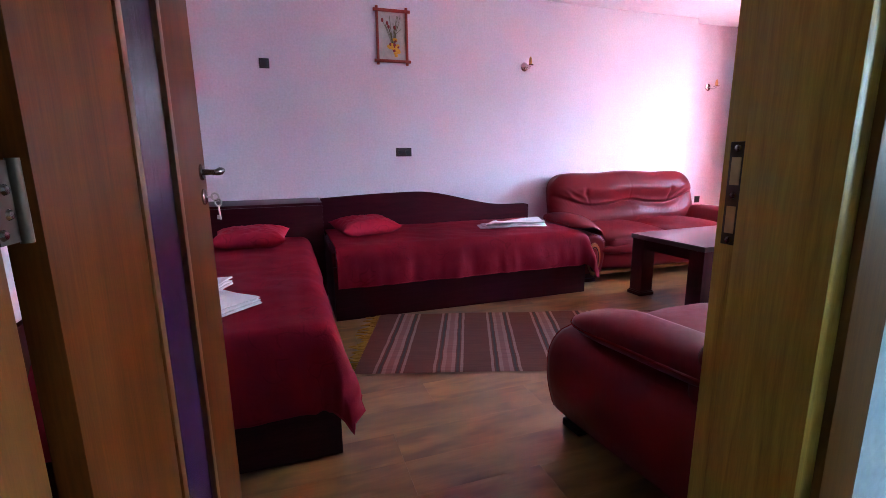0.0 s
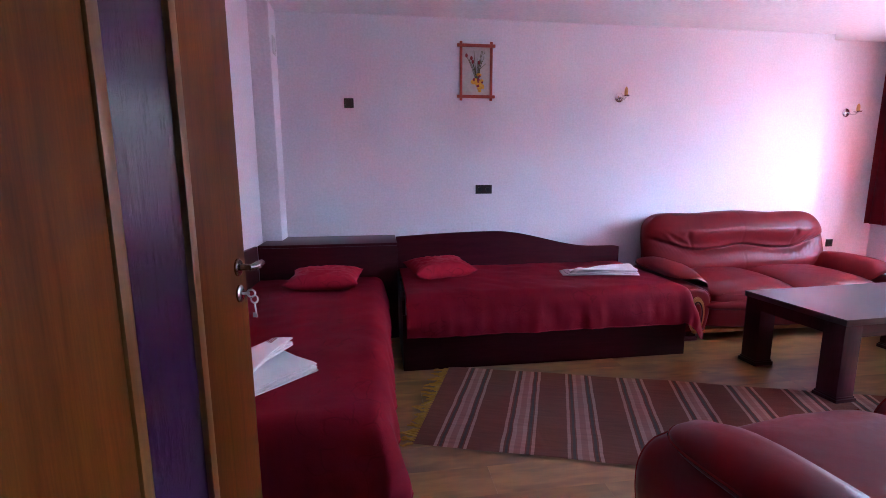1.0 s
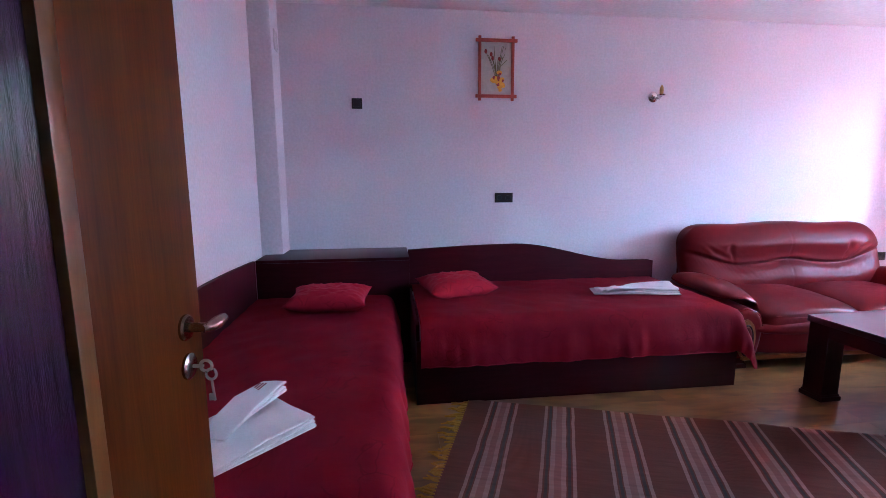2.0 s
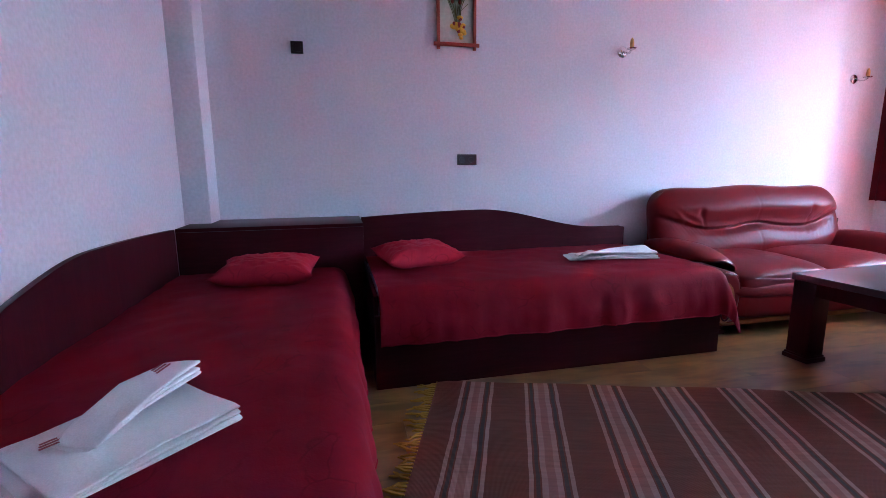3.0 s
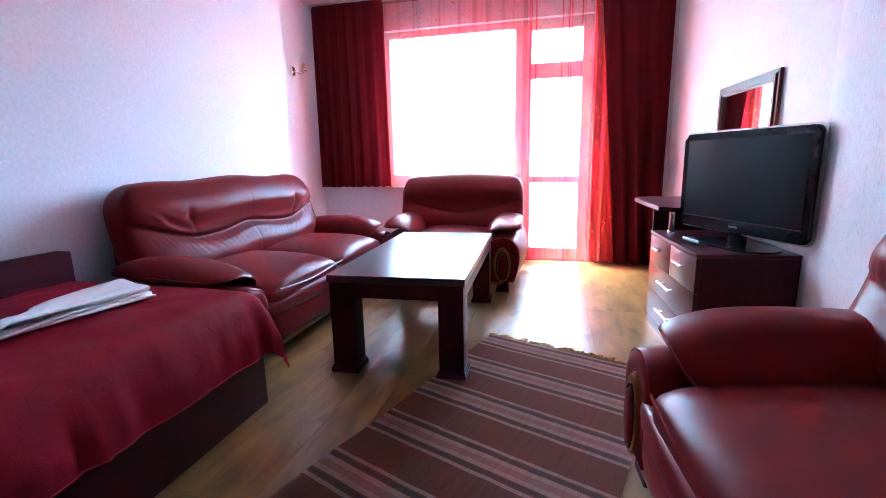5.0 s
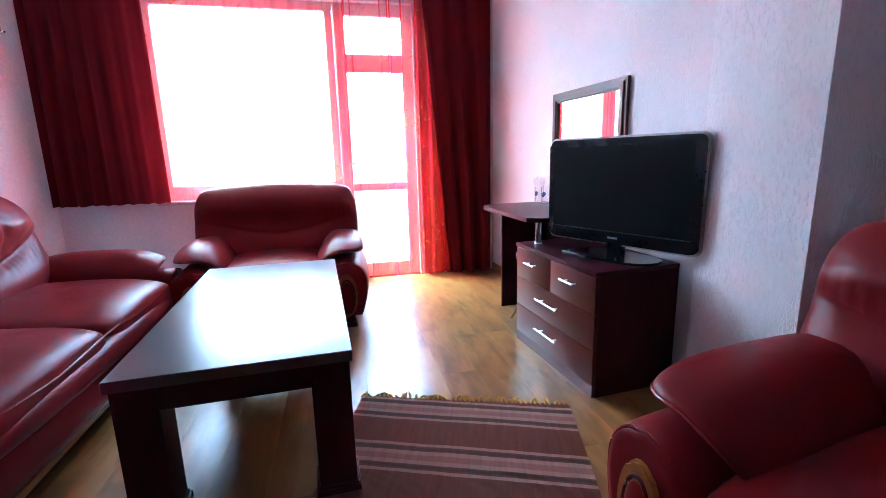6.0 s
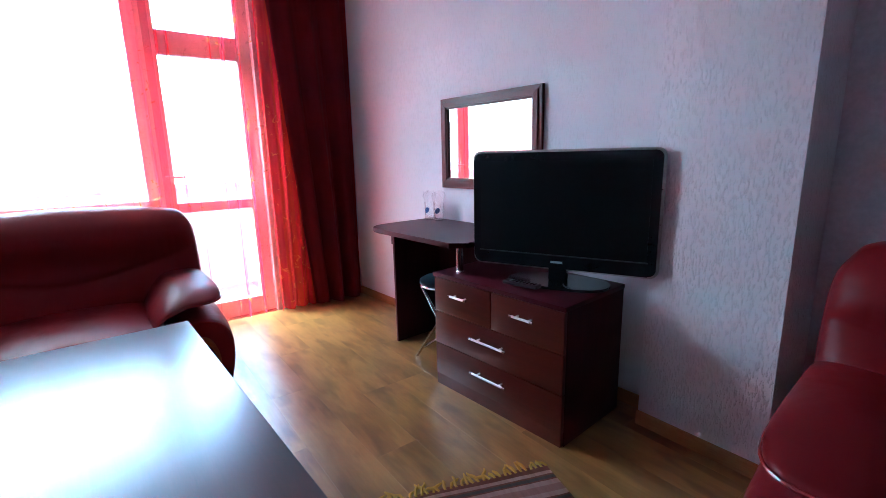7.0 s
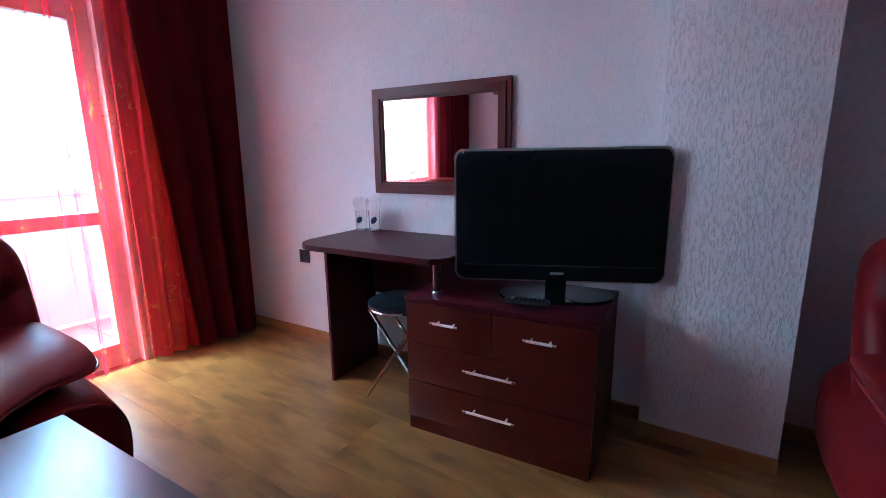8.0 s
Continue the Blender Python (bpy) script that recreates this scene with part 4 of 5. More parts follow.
# ---- beds ----
def wave_board(x0, x1, z0, zl, zm, zr, y0, y1):
    n = 40
    out = [(x0, z0), (x1, z0)]
    for k in range(n + 1):
        u = 1 - k / n
        s = max(0.0, min(1.0, (u - 0.42) / 0.46))
        s = s * s * (3 - 2 * s)
        rise = zl + (zm - zl) * math.sin(min(1, u / 0.42) * math.pi / 2)
        z = rise + (zr - zm) * s
        if u > 0.985:
            z -= 0.012
        out.append((x0 + (x1 - x0) * u, z))
    return slab(out, y0, y1, 'y', 0.002)


def spread(L, W, top, dx, dy, seed, folds=1.0):
    """A bedspread on a bed of L by W: flush at x = 0 and y = 0, hanging dx over x = L and dy over y = -W; the loose corner falls as a flap."""
    bm = bmesh.new()
    step = 0.028
    na, nb = int((L + dx) / step), int((W + dy) / step)
    rr = 0.072
    grid = []
    for i in range(na + 1):
        a = (L + dx) * i / na
        row = []
        for j in range(nb + 1):
            c = (W + dy) * j / nb
            da, db = max(0.0, a - (L - rr)), max(0.0, c - (W - rr))
            x, y = min(a, L - rr), min(c, W - rr)
            def over(dd):
                t = dd / rr
                if t < math.pi / 2:
                    return rr * math.sin(t), rr * (1 - math.cos(t))
                return rr, rr + (dd - rr * math.pi / 2)
            if da > 0 and db > 0:
                r = math.hypot(da, db)
                o, dn = over(r * 0.97)
                ca, sb = da / r, db / r
                flare = 0.36 * min(da, db)
                x += o * ca + flare * 0.62
                y += o * sb + flare * 0.62
            else:
                o, dn = over(max(da, db))
                if da > 0:
                    x += o
                else:
                    y += o if db > 0 else 0
            p = Vector((a * 2.2 + seed, c * 2.2, 0))
            z = top - dn + 0.010 * noise.noise(p * 1.3) * (1 if dn < 0.02 else 0.2) + 0.006 * noise.noise(p * 4.5) * (1 if dn < 0.05 else 0.4)
            hang = min(1.0, dn / 0.2)
            if hang > 0:
                s = a if db >= da else c
                wv = (0.006 * (1 + math.sin(19 * s + 3 * math.sin(4 * s + seed))) + 0.014 * (1 + noise.noise(Vector((17 * s, seed, dn * 4)))) + 0.005 * (1 + noise.noise(Vector((44 * s, seed, dn * 9))))) * hang * folds
                if db >= da:
                    y += wv + 0.014 * hang
                else:
                    x += wv + 0.014 * hang
            row.append(bm.verts.new((x, -y, z)))
        grid.append(row)
    for r0, r1 in zip(grid, grid[1:]):
        for j in range(nb):
            bm.faces.new((r0[j], r0[j + 1], r1[j + 1], r1[j]))
    rim = [v.co.copy() for v in grid[-1]] if dx > 0 else []
    rim = [r[-1].co.copy() for r in grid[:-1]] + rim[::-1]
    bmesh.ops.solidify(bm, geom=bm.faces[:], thickness=0.006)
    return bm, tube(rim, 0.0036, 6)


def bedspread(L, W, dx, dy, seed, folds, m, label):
    cloth, hem = spread(L, W, BZ, dx, dy, seed, folds)
    ob = new("bedspread", mesh_from("bedspread", cloth, "bedspread", 80))
    ob.matrix_world = m
    tagged(ob, label, "bedspread", "bedspreads")
    part("hem", hem, "bedspread", ob)
    return ob


BZ = 0.535
# bed along the back wall: local origin at its head corner by the wall
BX0, BX1, BYF, BYB = 0.83, 2.95, 4.60, 5.60
bed = thing("bed", pose(0, 0, 0), "dark wenge single bed with a wave-cut side board", "bed", "beds")
part("front_panel", boxes((BX0, BX1, BYF, BYF + 0.022, 0.0, 0.40), bevel=0.0015), "dark_laminate_long", bed)
part("end_panel", boxes((BX1 - 0.022, BX1, BYF + 0.022, BYB, 0.0, 0.40), bevel=0.0015), "dark_laminate", bed)
part("end_panel", boxes((BX0, BX0 + 0.022, BYF + 0.022, BYB, 0.0, 0.50), bevel=0.0015), "dark_laminate", bed)
part("side_board", wave_board(BX0, BX1 - 0.01, 0.0, 0.815, 0.845, 0.685, BYB, BYB + 0.022), "dark_laminate_long", bed, "wave-cut dark side board")
part("storage_box", boxes((BX0 + 0.03, BX1 - 0.05, BYB + 0.022, YB - 0.004, 0.0, 0.60)), "dark_laminate_long", bed)
part("mattress", boxes((BX0 + 0.026, BX1 - 0.01, BYF + 0.024, BYB - 0.004, 0.30, BZ - 0.030), bevel=0.05, seg=4), "terry", bed)
for x in (0.95, 1.62, 2.28):
    part("knob", moved(lathe([(0.001, 0.0), (0.006, 0.0), (0.007, 0.006), (0.003, 0.009), (0.001, 0.009)], 12), pose(x, BYF - 0.0005, 0.262, 90, 0, 0)), "satin_steel", bed)
bedspread(BX1 - BX0 - 0.005, BYB - BYF - 0.008, 0.255, 0.25, 1.3, 1.3, pose(BX0 + 0.024, BYB - 0.004, 0), "wine-red satin bedspread hanging over the bed")

# bed along the side wall, with a shelf behind its head
CX0, CX1, CYF, CYB = XL + 0.03, 0.70, 3.06, 5.28
bed1 = thing("bed", pose(0, 0, 0), "dark wenge single bed with a shelf at its head", "bed", "beds")
part("front_panel", boxes((CX1 - 0.022, CX1, CYF + 0.022, CYB, 0.0, 0.40), bevel=0.0015), "dark_laminate", bed1)
part("end_panel", boxes((CX0, CX1, CYF, CYF + 0.022, 0.0, 0.40), bevel=0.0015), "dark_laminate_long", bed1)
part("side_board", moved(wave_board(0.0, CYB - CYF, 0.0, 0.805, 0.835, 0.66, 0.0, 0.022), Matrix(((0, 1, 0, CX0 - 0.024), (-1, 0, 0, CYB), (0, 0, 1, 0), (0, 0, 0, 1)))), "dark_laminate", bed1, "wave-cut dark side board")
part("head_shelf", boxes((CX0, BX0 - 0.004, CYB, CYB + 0.022, 0.0, 0.785), (CX0, BX0 - 0.004, CYB, YB - 0.004, 0.786, 0.808), bevel=0.0015), "dark_laminate_long", bed1, "boxed shelf behind the head")
part("mattress", boxes((CX0 + 0.004, CX1 - 0.024, CYF + 0.026, CYB - 0.004, 0.30, BZ - 0.030), bevel=0.05, seg=4), "terry", bed1)
bedspread(CYB - CYF - 0.005, CX1 - CX0 - 0.006, 0.285, 0.22, 6.1, 1.1, Matrix(((0, -1, 0, CX0 + 0.006), (-1, 0, 0, CYB - 0.004), (0, 0, 1, 0), (0, 0, 0, 1))), "wine-red satin bedspread hanging over the foot end")


def pillow(m, label, seed):
    """A soft scatter cushion: thin seams all round, corners drawn out to points, tucks running in from them."""
    n, a, c, h = 44, 0.265, 0.185, 0.082
    bm = bmesh.new()
    sheets = []
    for side in (1, -1):
        grid = []
        for i in range(n + 1):
            row = []
            for j in range(n + 1):
                u, w = 2 * i / n - 1, 2 * j / n - 1
                rim = i in (0, n) or j in (0, n)
                if rim and side < 0:
                    row.append(sheets[0][i][j])
                    continue
                full = (max(0.0, 1 - u ** 4) * max(0.0, 1 - w ** 4)) ** 0.62
                x = a * u * (1 - 0.10 * (1 - w * w))
                y = c * w * (1 - 0.13 * (1 - u * u))
                tuck = math.sin(11 * math.atan2(1 - abs(w), 1 - abs(u) + 1e-6) + seed) * (abs(u) * abs(w)) ** 2 * full
                z = side * h * full * (1 if side > 0 else 0.75) + 0.016 * tuck
                z += 0.012 * full * noise.noise(Vector((5 * u, 5 * w, seed))) + 0.006 * full * noise.noise(Vector((13 * u, 9 * w, seed + 4)))
                z += 0.022 * (abs(u) * abs(w)) ** 3
                row.append(bm.verts.new((x, y, max(z, -0.058) + 0.060)))
            grid.append(row)
        sheets.append(grid)
    for grid in sheets:
        for i in range(n):
            for j in range(n):
                bm.faces.new((grid[i][j], grid[i + 1][j], grid[i + 1][j + 1], grid[i][j + 1]))
    ob = solid("pillow", bm, "bedspread", label, "pillow", smooth=80, group="pillows")
    ob.matrix_world = m
    return ob


pillow(pose(1.17, 5.25, BZ - 0.002, 6, 0, 14), "plump wine-red pillow on the bed by the sofa", 1.0)
pillow(pose(0.28, 4.98, BZ - 0.002, 5, 0, -4), "plump wine-red pillow below the head shelf", 2.7)


# ---- towels ----
def towel(m, w, l, t, seed, label, marks=(), pinch=0.0, arch=0.0, lap=False):
    """A folded terry towel of three soft layers, with creases; pinch gathers its waist, arch lifts it."""
    th = thing("towel", m, label, "towel", "towels")
    for k in range(3):
        def bend(p, k=k):
            f = 2 * p.x / w
            skew = 0.10 * (k - 1) * (1 if pinch else 0.35)
            q = Vector((p.x * (1 - 0.05 * k) + 0.016 * noise.noise(Vector((p.y * 7, seed + k, 0))), p.y * (1 - 0.07 * k), p.z))
            q.x, q.y = q.x - skew * q.y, q.y + skew * q.x
            q.y *= 1 - pinch * math.exp(-((f - 0.1) / 0.5) ** 2)
            q.y += 0.014 * noise.noise(Vector((p.x * 6 + seed, k, 2)))
            lump = 0.5 + 0.5 * noise.noise(Vector((p.x * 9 + seed, p.y * 14, k)))
            q.z += (0.012 * lump + 0.005 * noise.noise(Vector((p.x * 30, p.y * 30, seed)))) * (0.35 + 0.4 * k)
            if pinch:
                ray = math.sin(9 * math.atan2(p.y * 3, abs(p.x - 0.03) + 0.06) + seed + k)
                q.z += 0.014 * ray * min(1, abs(f) * 2) * (0.3 + 0.4 * k) * (1 - 0.5 * abs(f))
                q.z += pinch * 0.055 * math.exp(-((f - 0.25) / 0.38) ** 2) * (0.3 + 0.35 * k)
            q.z += arch * (1 - f * f)
            q.z += (0.026 if pinch else 0.008) * max(0.0, noise.noise(Vector((p.x * 7, p.y * 8, seed + 7 * k)))) * k
            q.z = max(q.z, -t * 0.26 * (k < 1) - 1.0 * (k > 0))
            return q
        part("layer", puff(w / 2, l / 2, t * 0.22, 0.40, 0.09, 96, 14, (0.010 * k, -0.008 * k, t * (0.24 + 0.34 * k)), bend), "terry", th, smooth=80)
    if lap:
        def fall(p):
            f = p.x / 0.17
            ridge = 0.016 * math.exp(-((p.y - 0.06) / 0.03) ** 2) + 0.010 * noise.noise(Vector((p.x * 14, p.y * 12, seed)))
            return Vector((p.x, p.y * (1 - 0.22 * max(0.0, -f)), p.z + ridge * (0.6 + 0.4 * f) - 0.010 * max(0.0, -f) ** 2))
        part("lap", moved(puff(0.17, 0.105, 0.012, 0.45, 0.10, 80, 12, (0, 0, 0), fall), pose(0.135, 0.030, t * 1.25, 0, -2, -9)), "terry", th, smooth=80)
    for (mx, my) in marks:
        zz = t * 1.05 + 0.017 + arch * (1 - (2 * mx / w) ** 2)
        part("print", joined(*[boxes((mx - 0.022 + 0.004 * r, mx + 0.022 - 0.003 * r, my + 0.011 * r - 0.003, my + 0.011 * r + 0.003, zz, zz + 0.001)) for r in range(3)]), "towel_print", th)
    return th


# on the bed by the side wall
towel(pose(0.165, 3.43, BZ + 0.002, 0, 0, 46), 0.42, 0.33, 0.020, 1.0, "white terry towel folded flat on the bed", ((-0.10, 0.03),))
towel(pose(0.165, 3.50, BZ + 0.030, 0, -9, 63), 0.35, 0.115, 0.024, 2.0, "white terry towel folded narrow on another towel", ((0.11, -0.01),), arch=0.02)
# on the bed by the back wall
towel(pose(2.47, 5.06, BZ + 0.002, 0, 0, -4), 0.62, 0.165, 0.030, 3.0, "white terry towel folded over itself on the bed", pinch=0.15, lap=True)

# ---- rug ----
rug = thing("rug", pose(0.5 * (1.15 + 3.62), 0.5 * (4.61 + 2.83), 0.0, 0, 0, math.degrees(math.atan2(3.702 - 4.61, 3.956 - 1.151))), "brown woven rug with pink and grey stripes", "rug")
RL, RWD = 2.94, 0.96
bm = bmesh.new()
nx, ny = 110, 36
gr = []
for i in range(nx + 1):
    row = []
    for j in range(ny + 1):
        x, y = RL * (i / nx - 0.5), RWD * (j / ny - 0.5)
        sk = 0.035 * (y / RWD)
        e = 0.012 * noise.noise(Vector((x * 2.3, 1.7, 0))) if j in (0, ny) else 0
        z = 0.008 + 0.003 * noise.noise(Vector((x * 3, y * 3, 0)))
        row.append(bm.verts.new((x + sk + 0.010 * noise.noise(Vector((y * 5, 0.3, i // nx))) * abs(2 * i / nx - 1) ** 4, y + e, z)))
    gr.append(row)
for a, c in zip(gr, gr[1:]):
    for j in range(ny):
        bm.faces.new((a[j], a[j + 1], c[j + 1], c[j]))
bmesh.ops.solidify(bm, geom=bm.faces[:], thickness=0.006)
part("weave", bm, "rug_weave", rug, smooth=60)
rnd = random.Random(4)
for s in (-1, 1):
    bms = []
    for k in range(46):
        y = RWD * (k / 45 - 0.5)
        x0 = s * RL / 2 + 0.035 * (y / RWD)
        ln = rnd.uniform(0.04, 0.11) * (0.95 if s < 0 else 0.5)
        dy = rnd.uniform(-0.035, 0.035)
        bms.append(tube([(x0 - s * 0.01, y, 0.008), (x0 + s * ln * 0.35, y + dy * 0.3, 0.006 + rnd.uniform(0, 0.004)), (x0 + s * ln * 0.7, y + dy, 0.005 + rnd.uniform(0, 0.003)), (x0 + s * ln, y + dy * rnd.uniform(0.6, 1.6), 0.004)],
                        [0.005, 0.0065, 0.0055, 0.003], 5))
    fr = part("fringe", joined(*bms), "fringe_yarn", rug, "ochre knotted fringe")
    fr["kind"] = "stuff"

# ---- chest of drawers with the television ----
chest = thing("chest_of_drawers", pose(4.03, 2.72, 0, 0, 0, 4.5), "mahogany-red chest of four drawers", "chest of drawers")
CW, CD, CH = 0.77, 0.45, 0.603
# local: front at y = 0, body behind towards -y
for s in (-1, 1):
    part("side_panel", boxes((s * (CW / 2 - 0.009) - 0.009, s * (CW / 2 - 0.009) + 0.009, -CD, -0.021, 0.0, CH - 0.021), bevel=0.001), "dark_laminate", chest)
part("back", boxes((-CW / 2 + 0.019, CW / 2 - 0.019, -CD, -CD + 0.006, 0.05, CH - 0.021)), "dark_laminate", chest)
part("plinth", boxes((-CW / 2 + 0.006, CW / 2 - 0.004, -0.022, -0.004, 0.0, 0.0605)), "mahogany_laminate", chest)
part("top", boxes((-CW / 2 - 0.004, CW / 2 + 0.004, -CD, 0.004, CH - 0.020, CH), bevel=0.002), "dark_laminate_long", chest)
rows = ((0.405, 0.578, 2), (0.232, 0.401, 1), (0.062, 0.228, 1))
for z0, z1, n in rows:
    for k in range(n):
        x0, x1 = -CW / 2 + CW * k / n + 0.003, -CW / 2 + CW * (k + 1) / n - 0.003
        dr = part("drawer", boxes((x0, x1, -0.020, 0.0, z0, z1), bevel=0.0012), "mahogany_laminate", chest)
        hl = 0.095 if n == 2 else 0.19
        cx, cz = (x0 + x1) / 2, (z0 + z1) / 2 + 0.02
        hd = part("handle", joined(tube([(cx - hl / 2, 0.028, cz), (cx + hl / 2, 0.028, cz)], 0.0055, 10), tube([(cx - hl * 0.36, 0, cz), (cx - hl * 0.36, 0.028, cz)], 0.004, 8), tube([(cx + hl * 0.36, 0, cz), (cx + hl * 0.36, 0.028, cz)], 0.004, 8)), "bright_steel", dr, "pale brushed bar handle")
        for s in (-1, 1):
            part("end_cap", tube([(cx + s * hl / 2, 0.028, cz), (cx + s * (hl / 2 + 0.014), 0.028, cz)], 0.006, 10), "chrome", hd)

tv = thing("television", pose(3.87, 2.475, CH, 0, 0, 24), "black flat television with clear-edged frame on a glass foot", "television")
VW, VH, VZ = 0.815, 0.525, 0.063


def rounded(w, h, r, n=6):
    out = []
    for cx, cz, a0 in ((w / 2 - r, h / 2 - r, 0), (-w / 2 + r, h / 2 - r, 90), (-w / 2 + r, -h / 2 + r, 180), (w / 2 - r, -h / 2 + r, 270)):
        for k in range(n + 1):
            a = radians(a0 + 90 * k / n)
            out.append((cx + r * math.cos(a), cz + r * math.sin(a)))
    return out


zc = VZ + VH / 2
part("cabinet", moved(slab(rounded(VW - 0.02, VH - 0.02, 0.03), -0.085, 0.0, 'y', 0.01), pose(0, 0, zc)), "black_gloss", tv)
part("rear_hump", boxes((-0.28, 0.28, -0.12, -0.07, zc - 0.17, zc + 0.17), bevel=0.02), "black_plastic", tv)
part("clear_rim", moved(slab(rounded(VW, VH, 0.036), -0.030, -0.018, 'y', 0.003), pose(0, 0, zc)), "satin_steel", tv, "clear polished rim")
part("screen", boxes((-VW / 2 + 0.045, VW / 2 - 0.045, -0.002, 0.0015, zc - VH / 2 + 0.072, zc + VH / 2 - 0.045)), "screen", tv)
part("bezel_lip", boxes((-VW / 2 + 0.040, VW / 2 - 0.040, 0.0, 0.003, zc - VH / 2 + 0.066, zc - VH / 2 + 0.071)), "black_plastic", tv)
part("maker_mark", boxes((-0.026, 0.026, 0.0005, 0.0025, zc - VH / 2 + 0.034, zc - VH / 2 + 0.043)), "grey_print", tv)
part("neck", boxes((-0.04, 0.04, -0.055, -0.015, 0.012, VZ + 0.05), bevel=0.006), "black_gloss", tv)
ov = [(0.225 * math.copysign(abs(math.cos(a)) ** 0.7, math.cos(a)), 0.118 * math.copysign(abs(math.sin(a)) ** 0.8, math.sin(a)) - 0.03) for a in [2 * math.pi * k / 40 for k in range(40)]]
part("foot_plate", slab(ov, 0.0005, 0.012, 'z', 0.003), "black_gloss", tv, "polished dark glass foot")
remote = thing("remote_control", pose(3.93, 2.630, CH + 0.0125, 0, 0, 12), "slim black remote control on the chest", "remote control")
part("case", boxes((-0.085, 0.085, -0.022, 0.022, 0, 0.016), bevel=0.005, seg=3), "black_plastic", remote)
for k in range(8):
    part("key", boxes((-0.07 + 0.017 * k, -0.062 + 0.017 * k, -0.012, 0.012, 0.016, 0.018)), "grey_print" if k == 7 else "black_gloss", remote)

lead = thing("power_lead", pose(0, 0, 0), "thin black lead trailing behind the television foot", "cable")
part("lead", tube([(3.76 + 0.22 * k / 12 - 0.10 * (k / 12) ** 2, 2.52 - 0.17 * k / 12 + 0.020 * math.sin(5 * k / 12), CH + 0.016 - 0.012 * min(1, k / 8)) for k in range(13)], 0.0035, 6), "black_plastic", lead)

# ---- mirror ----
mir = thing("mirror", pose(4.595, south(4.595) + 0.003, 1.243, 0, 0, 3.3), "wall mirror in a dark moulded wooden frame", "mirror")
MW, MH = 0.79, 0.545
for (w, h, band, y1) in ((MW, MH, 0.022, 0.020), (MW - 0.044, MH - 0.044, 0.030, 0.030), (MW - 0.104, MH - 0.104, 0.012, 0.022)):
    for s in (-1, 1):
        part("frame_rail", slab([(-w / 2, s * h / 2), (w / 2, s * h / 2), (w / 2 - band, s * (h / 2 - band)), (-w / 2 + band, s * (h / 2 - band))], 0.0, y1, 'y', 0.002), "mirror_frame", mir)
        part("frame_stile", slab([(s * w / 2, -h / 2), (s * w / 2, h / 2), (s * (w / 2 - band), h / 2 - band), (s * (w / 2 - band), -h / 2 + band)], 0.0, y1, 'y', 0.002), "mirror_frame", mir)
part("mirror_plate", boxes((-MW / 2 + 0.06, MW / 2 - 0.06, 0.004, 0.010, -MH / 2 + 0.06, MH / 2 - 0.06)), "mirror_glass", mir)

# ---- desk, stool, glasses ----
desk = thing("desk", pose(5.08, 2.782, 0, 0, 0, 3.0), "small dark wenge desk with rounded corners resting on the chest", "desk")
# local: front edge along -x from the left front corner, depth towards -y
DW, DD = 0.84, 0.535
out = []
for k in range(9):
    a = radians(90 * k / 8)
    out.append((-0.13 + 0.13 * math.cos(a), -0.13 + 0.13 * math.sin(a)))
out += [(-DW + 0.06, 0.0), (-DW, -0.06), (-DW, -DD), (0, -DD)]
part("desktop", slab(out, 0.738, 0.764, 'z', 0.003), "dark_laminate_long", desk)
part("side_panel", boxes((-0.085, -0.067, -DD + 0.01, -0.15, 0.0, 0.738), bevel=0.0015), "dark_laminate", desk)
part("back_panel", boxes((-0.62, -0.085, -DD + 0.01, -DD + 0.026, 0.40, 0.738)), "dark_laminate", desk)
post = part("post", tube([(-0.765, -0.085, CH + 0.002), (-0.765, -0.085, 0.738)], 0.017, 20), "chrome", desk, "short chrome post standing on the chest")
part("collar", lathe([(0.021, 0.0), (0.021, 0.004), (0.019, 0.008), (0.0172, 0.010)], 20, (-0.765, -0.085, CH + 0.001)), "chrome", post)

stool = thing("folding_stool", pose(4.65, 2.49, 0, 0, 0, 20), "folding stool with a black round seat and chrome legs", "stool")
part("seat", lathe([(0.001, 0.448), (0.145, 0.448), (0.160, 0.456), (0.160, 0.468), (0.140, 0.480), (0.001, 0.484)], 36), "black_vinyl", stool)
part("seat_rim", tube([(0.157 * math.cos(2 * math.pi * k / 32), 0.157 * math.sin(2 * math.pi * k / 32), 0.448) for k in range(32)], 0.008, 8, True), "chrome", stool)
for s in (-1, 1):
    part("leg", tube([(-0.14, s * 0.10, 0.445), (0.15, s * 0.12, 0.0)], 0.009, 10), "chrome", stool)
    part("leg", tube([(0.13, s * 0.085, 0.445), (-0.16, s * 0.105, 0.0)], 0.009, 10), "chrome", stool)
part("stretcher", tube([(0.12, -0.117, 0.05), (0.12, 0.117, 0.05)], 0.007, 8), "chrome", stool)

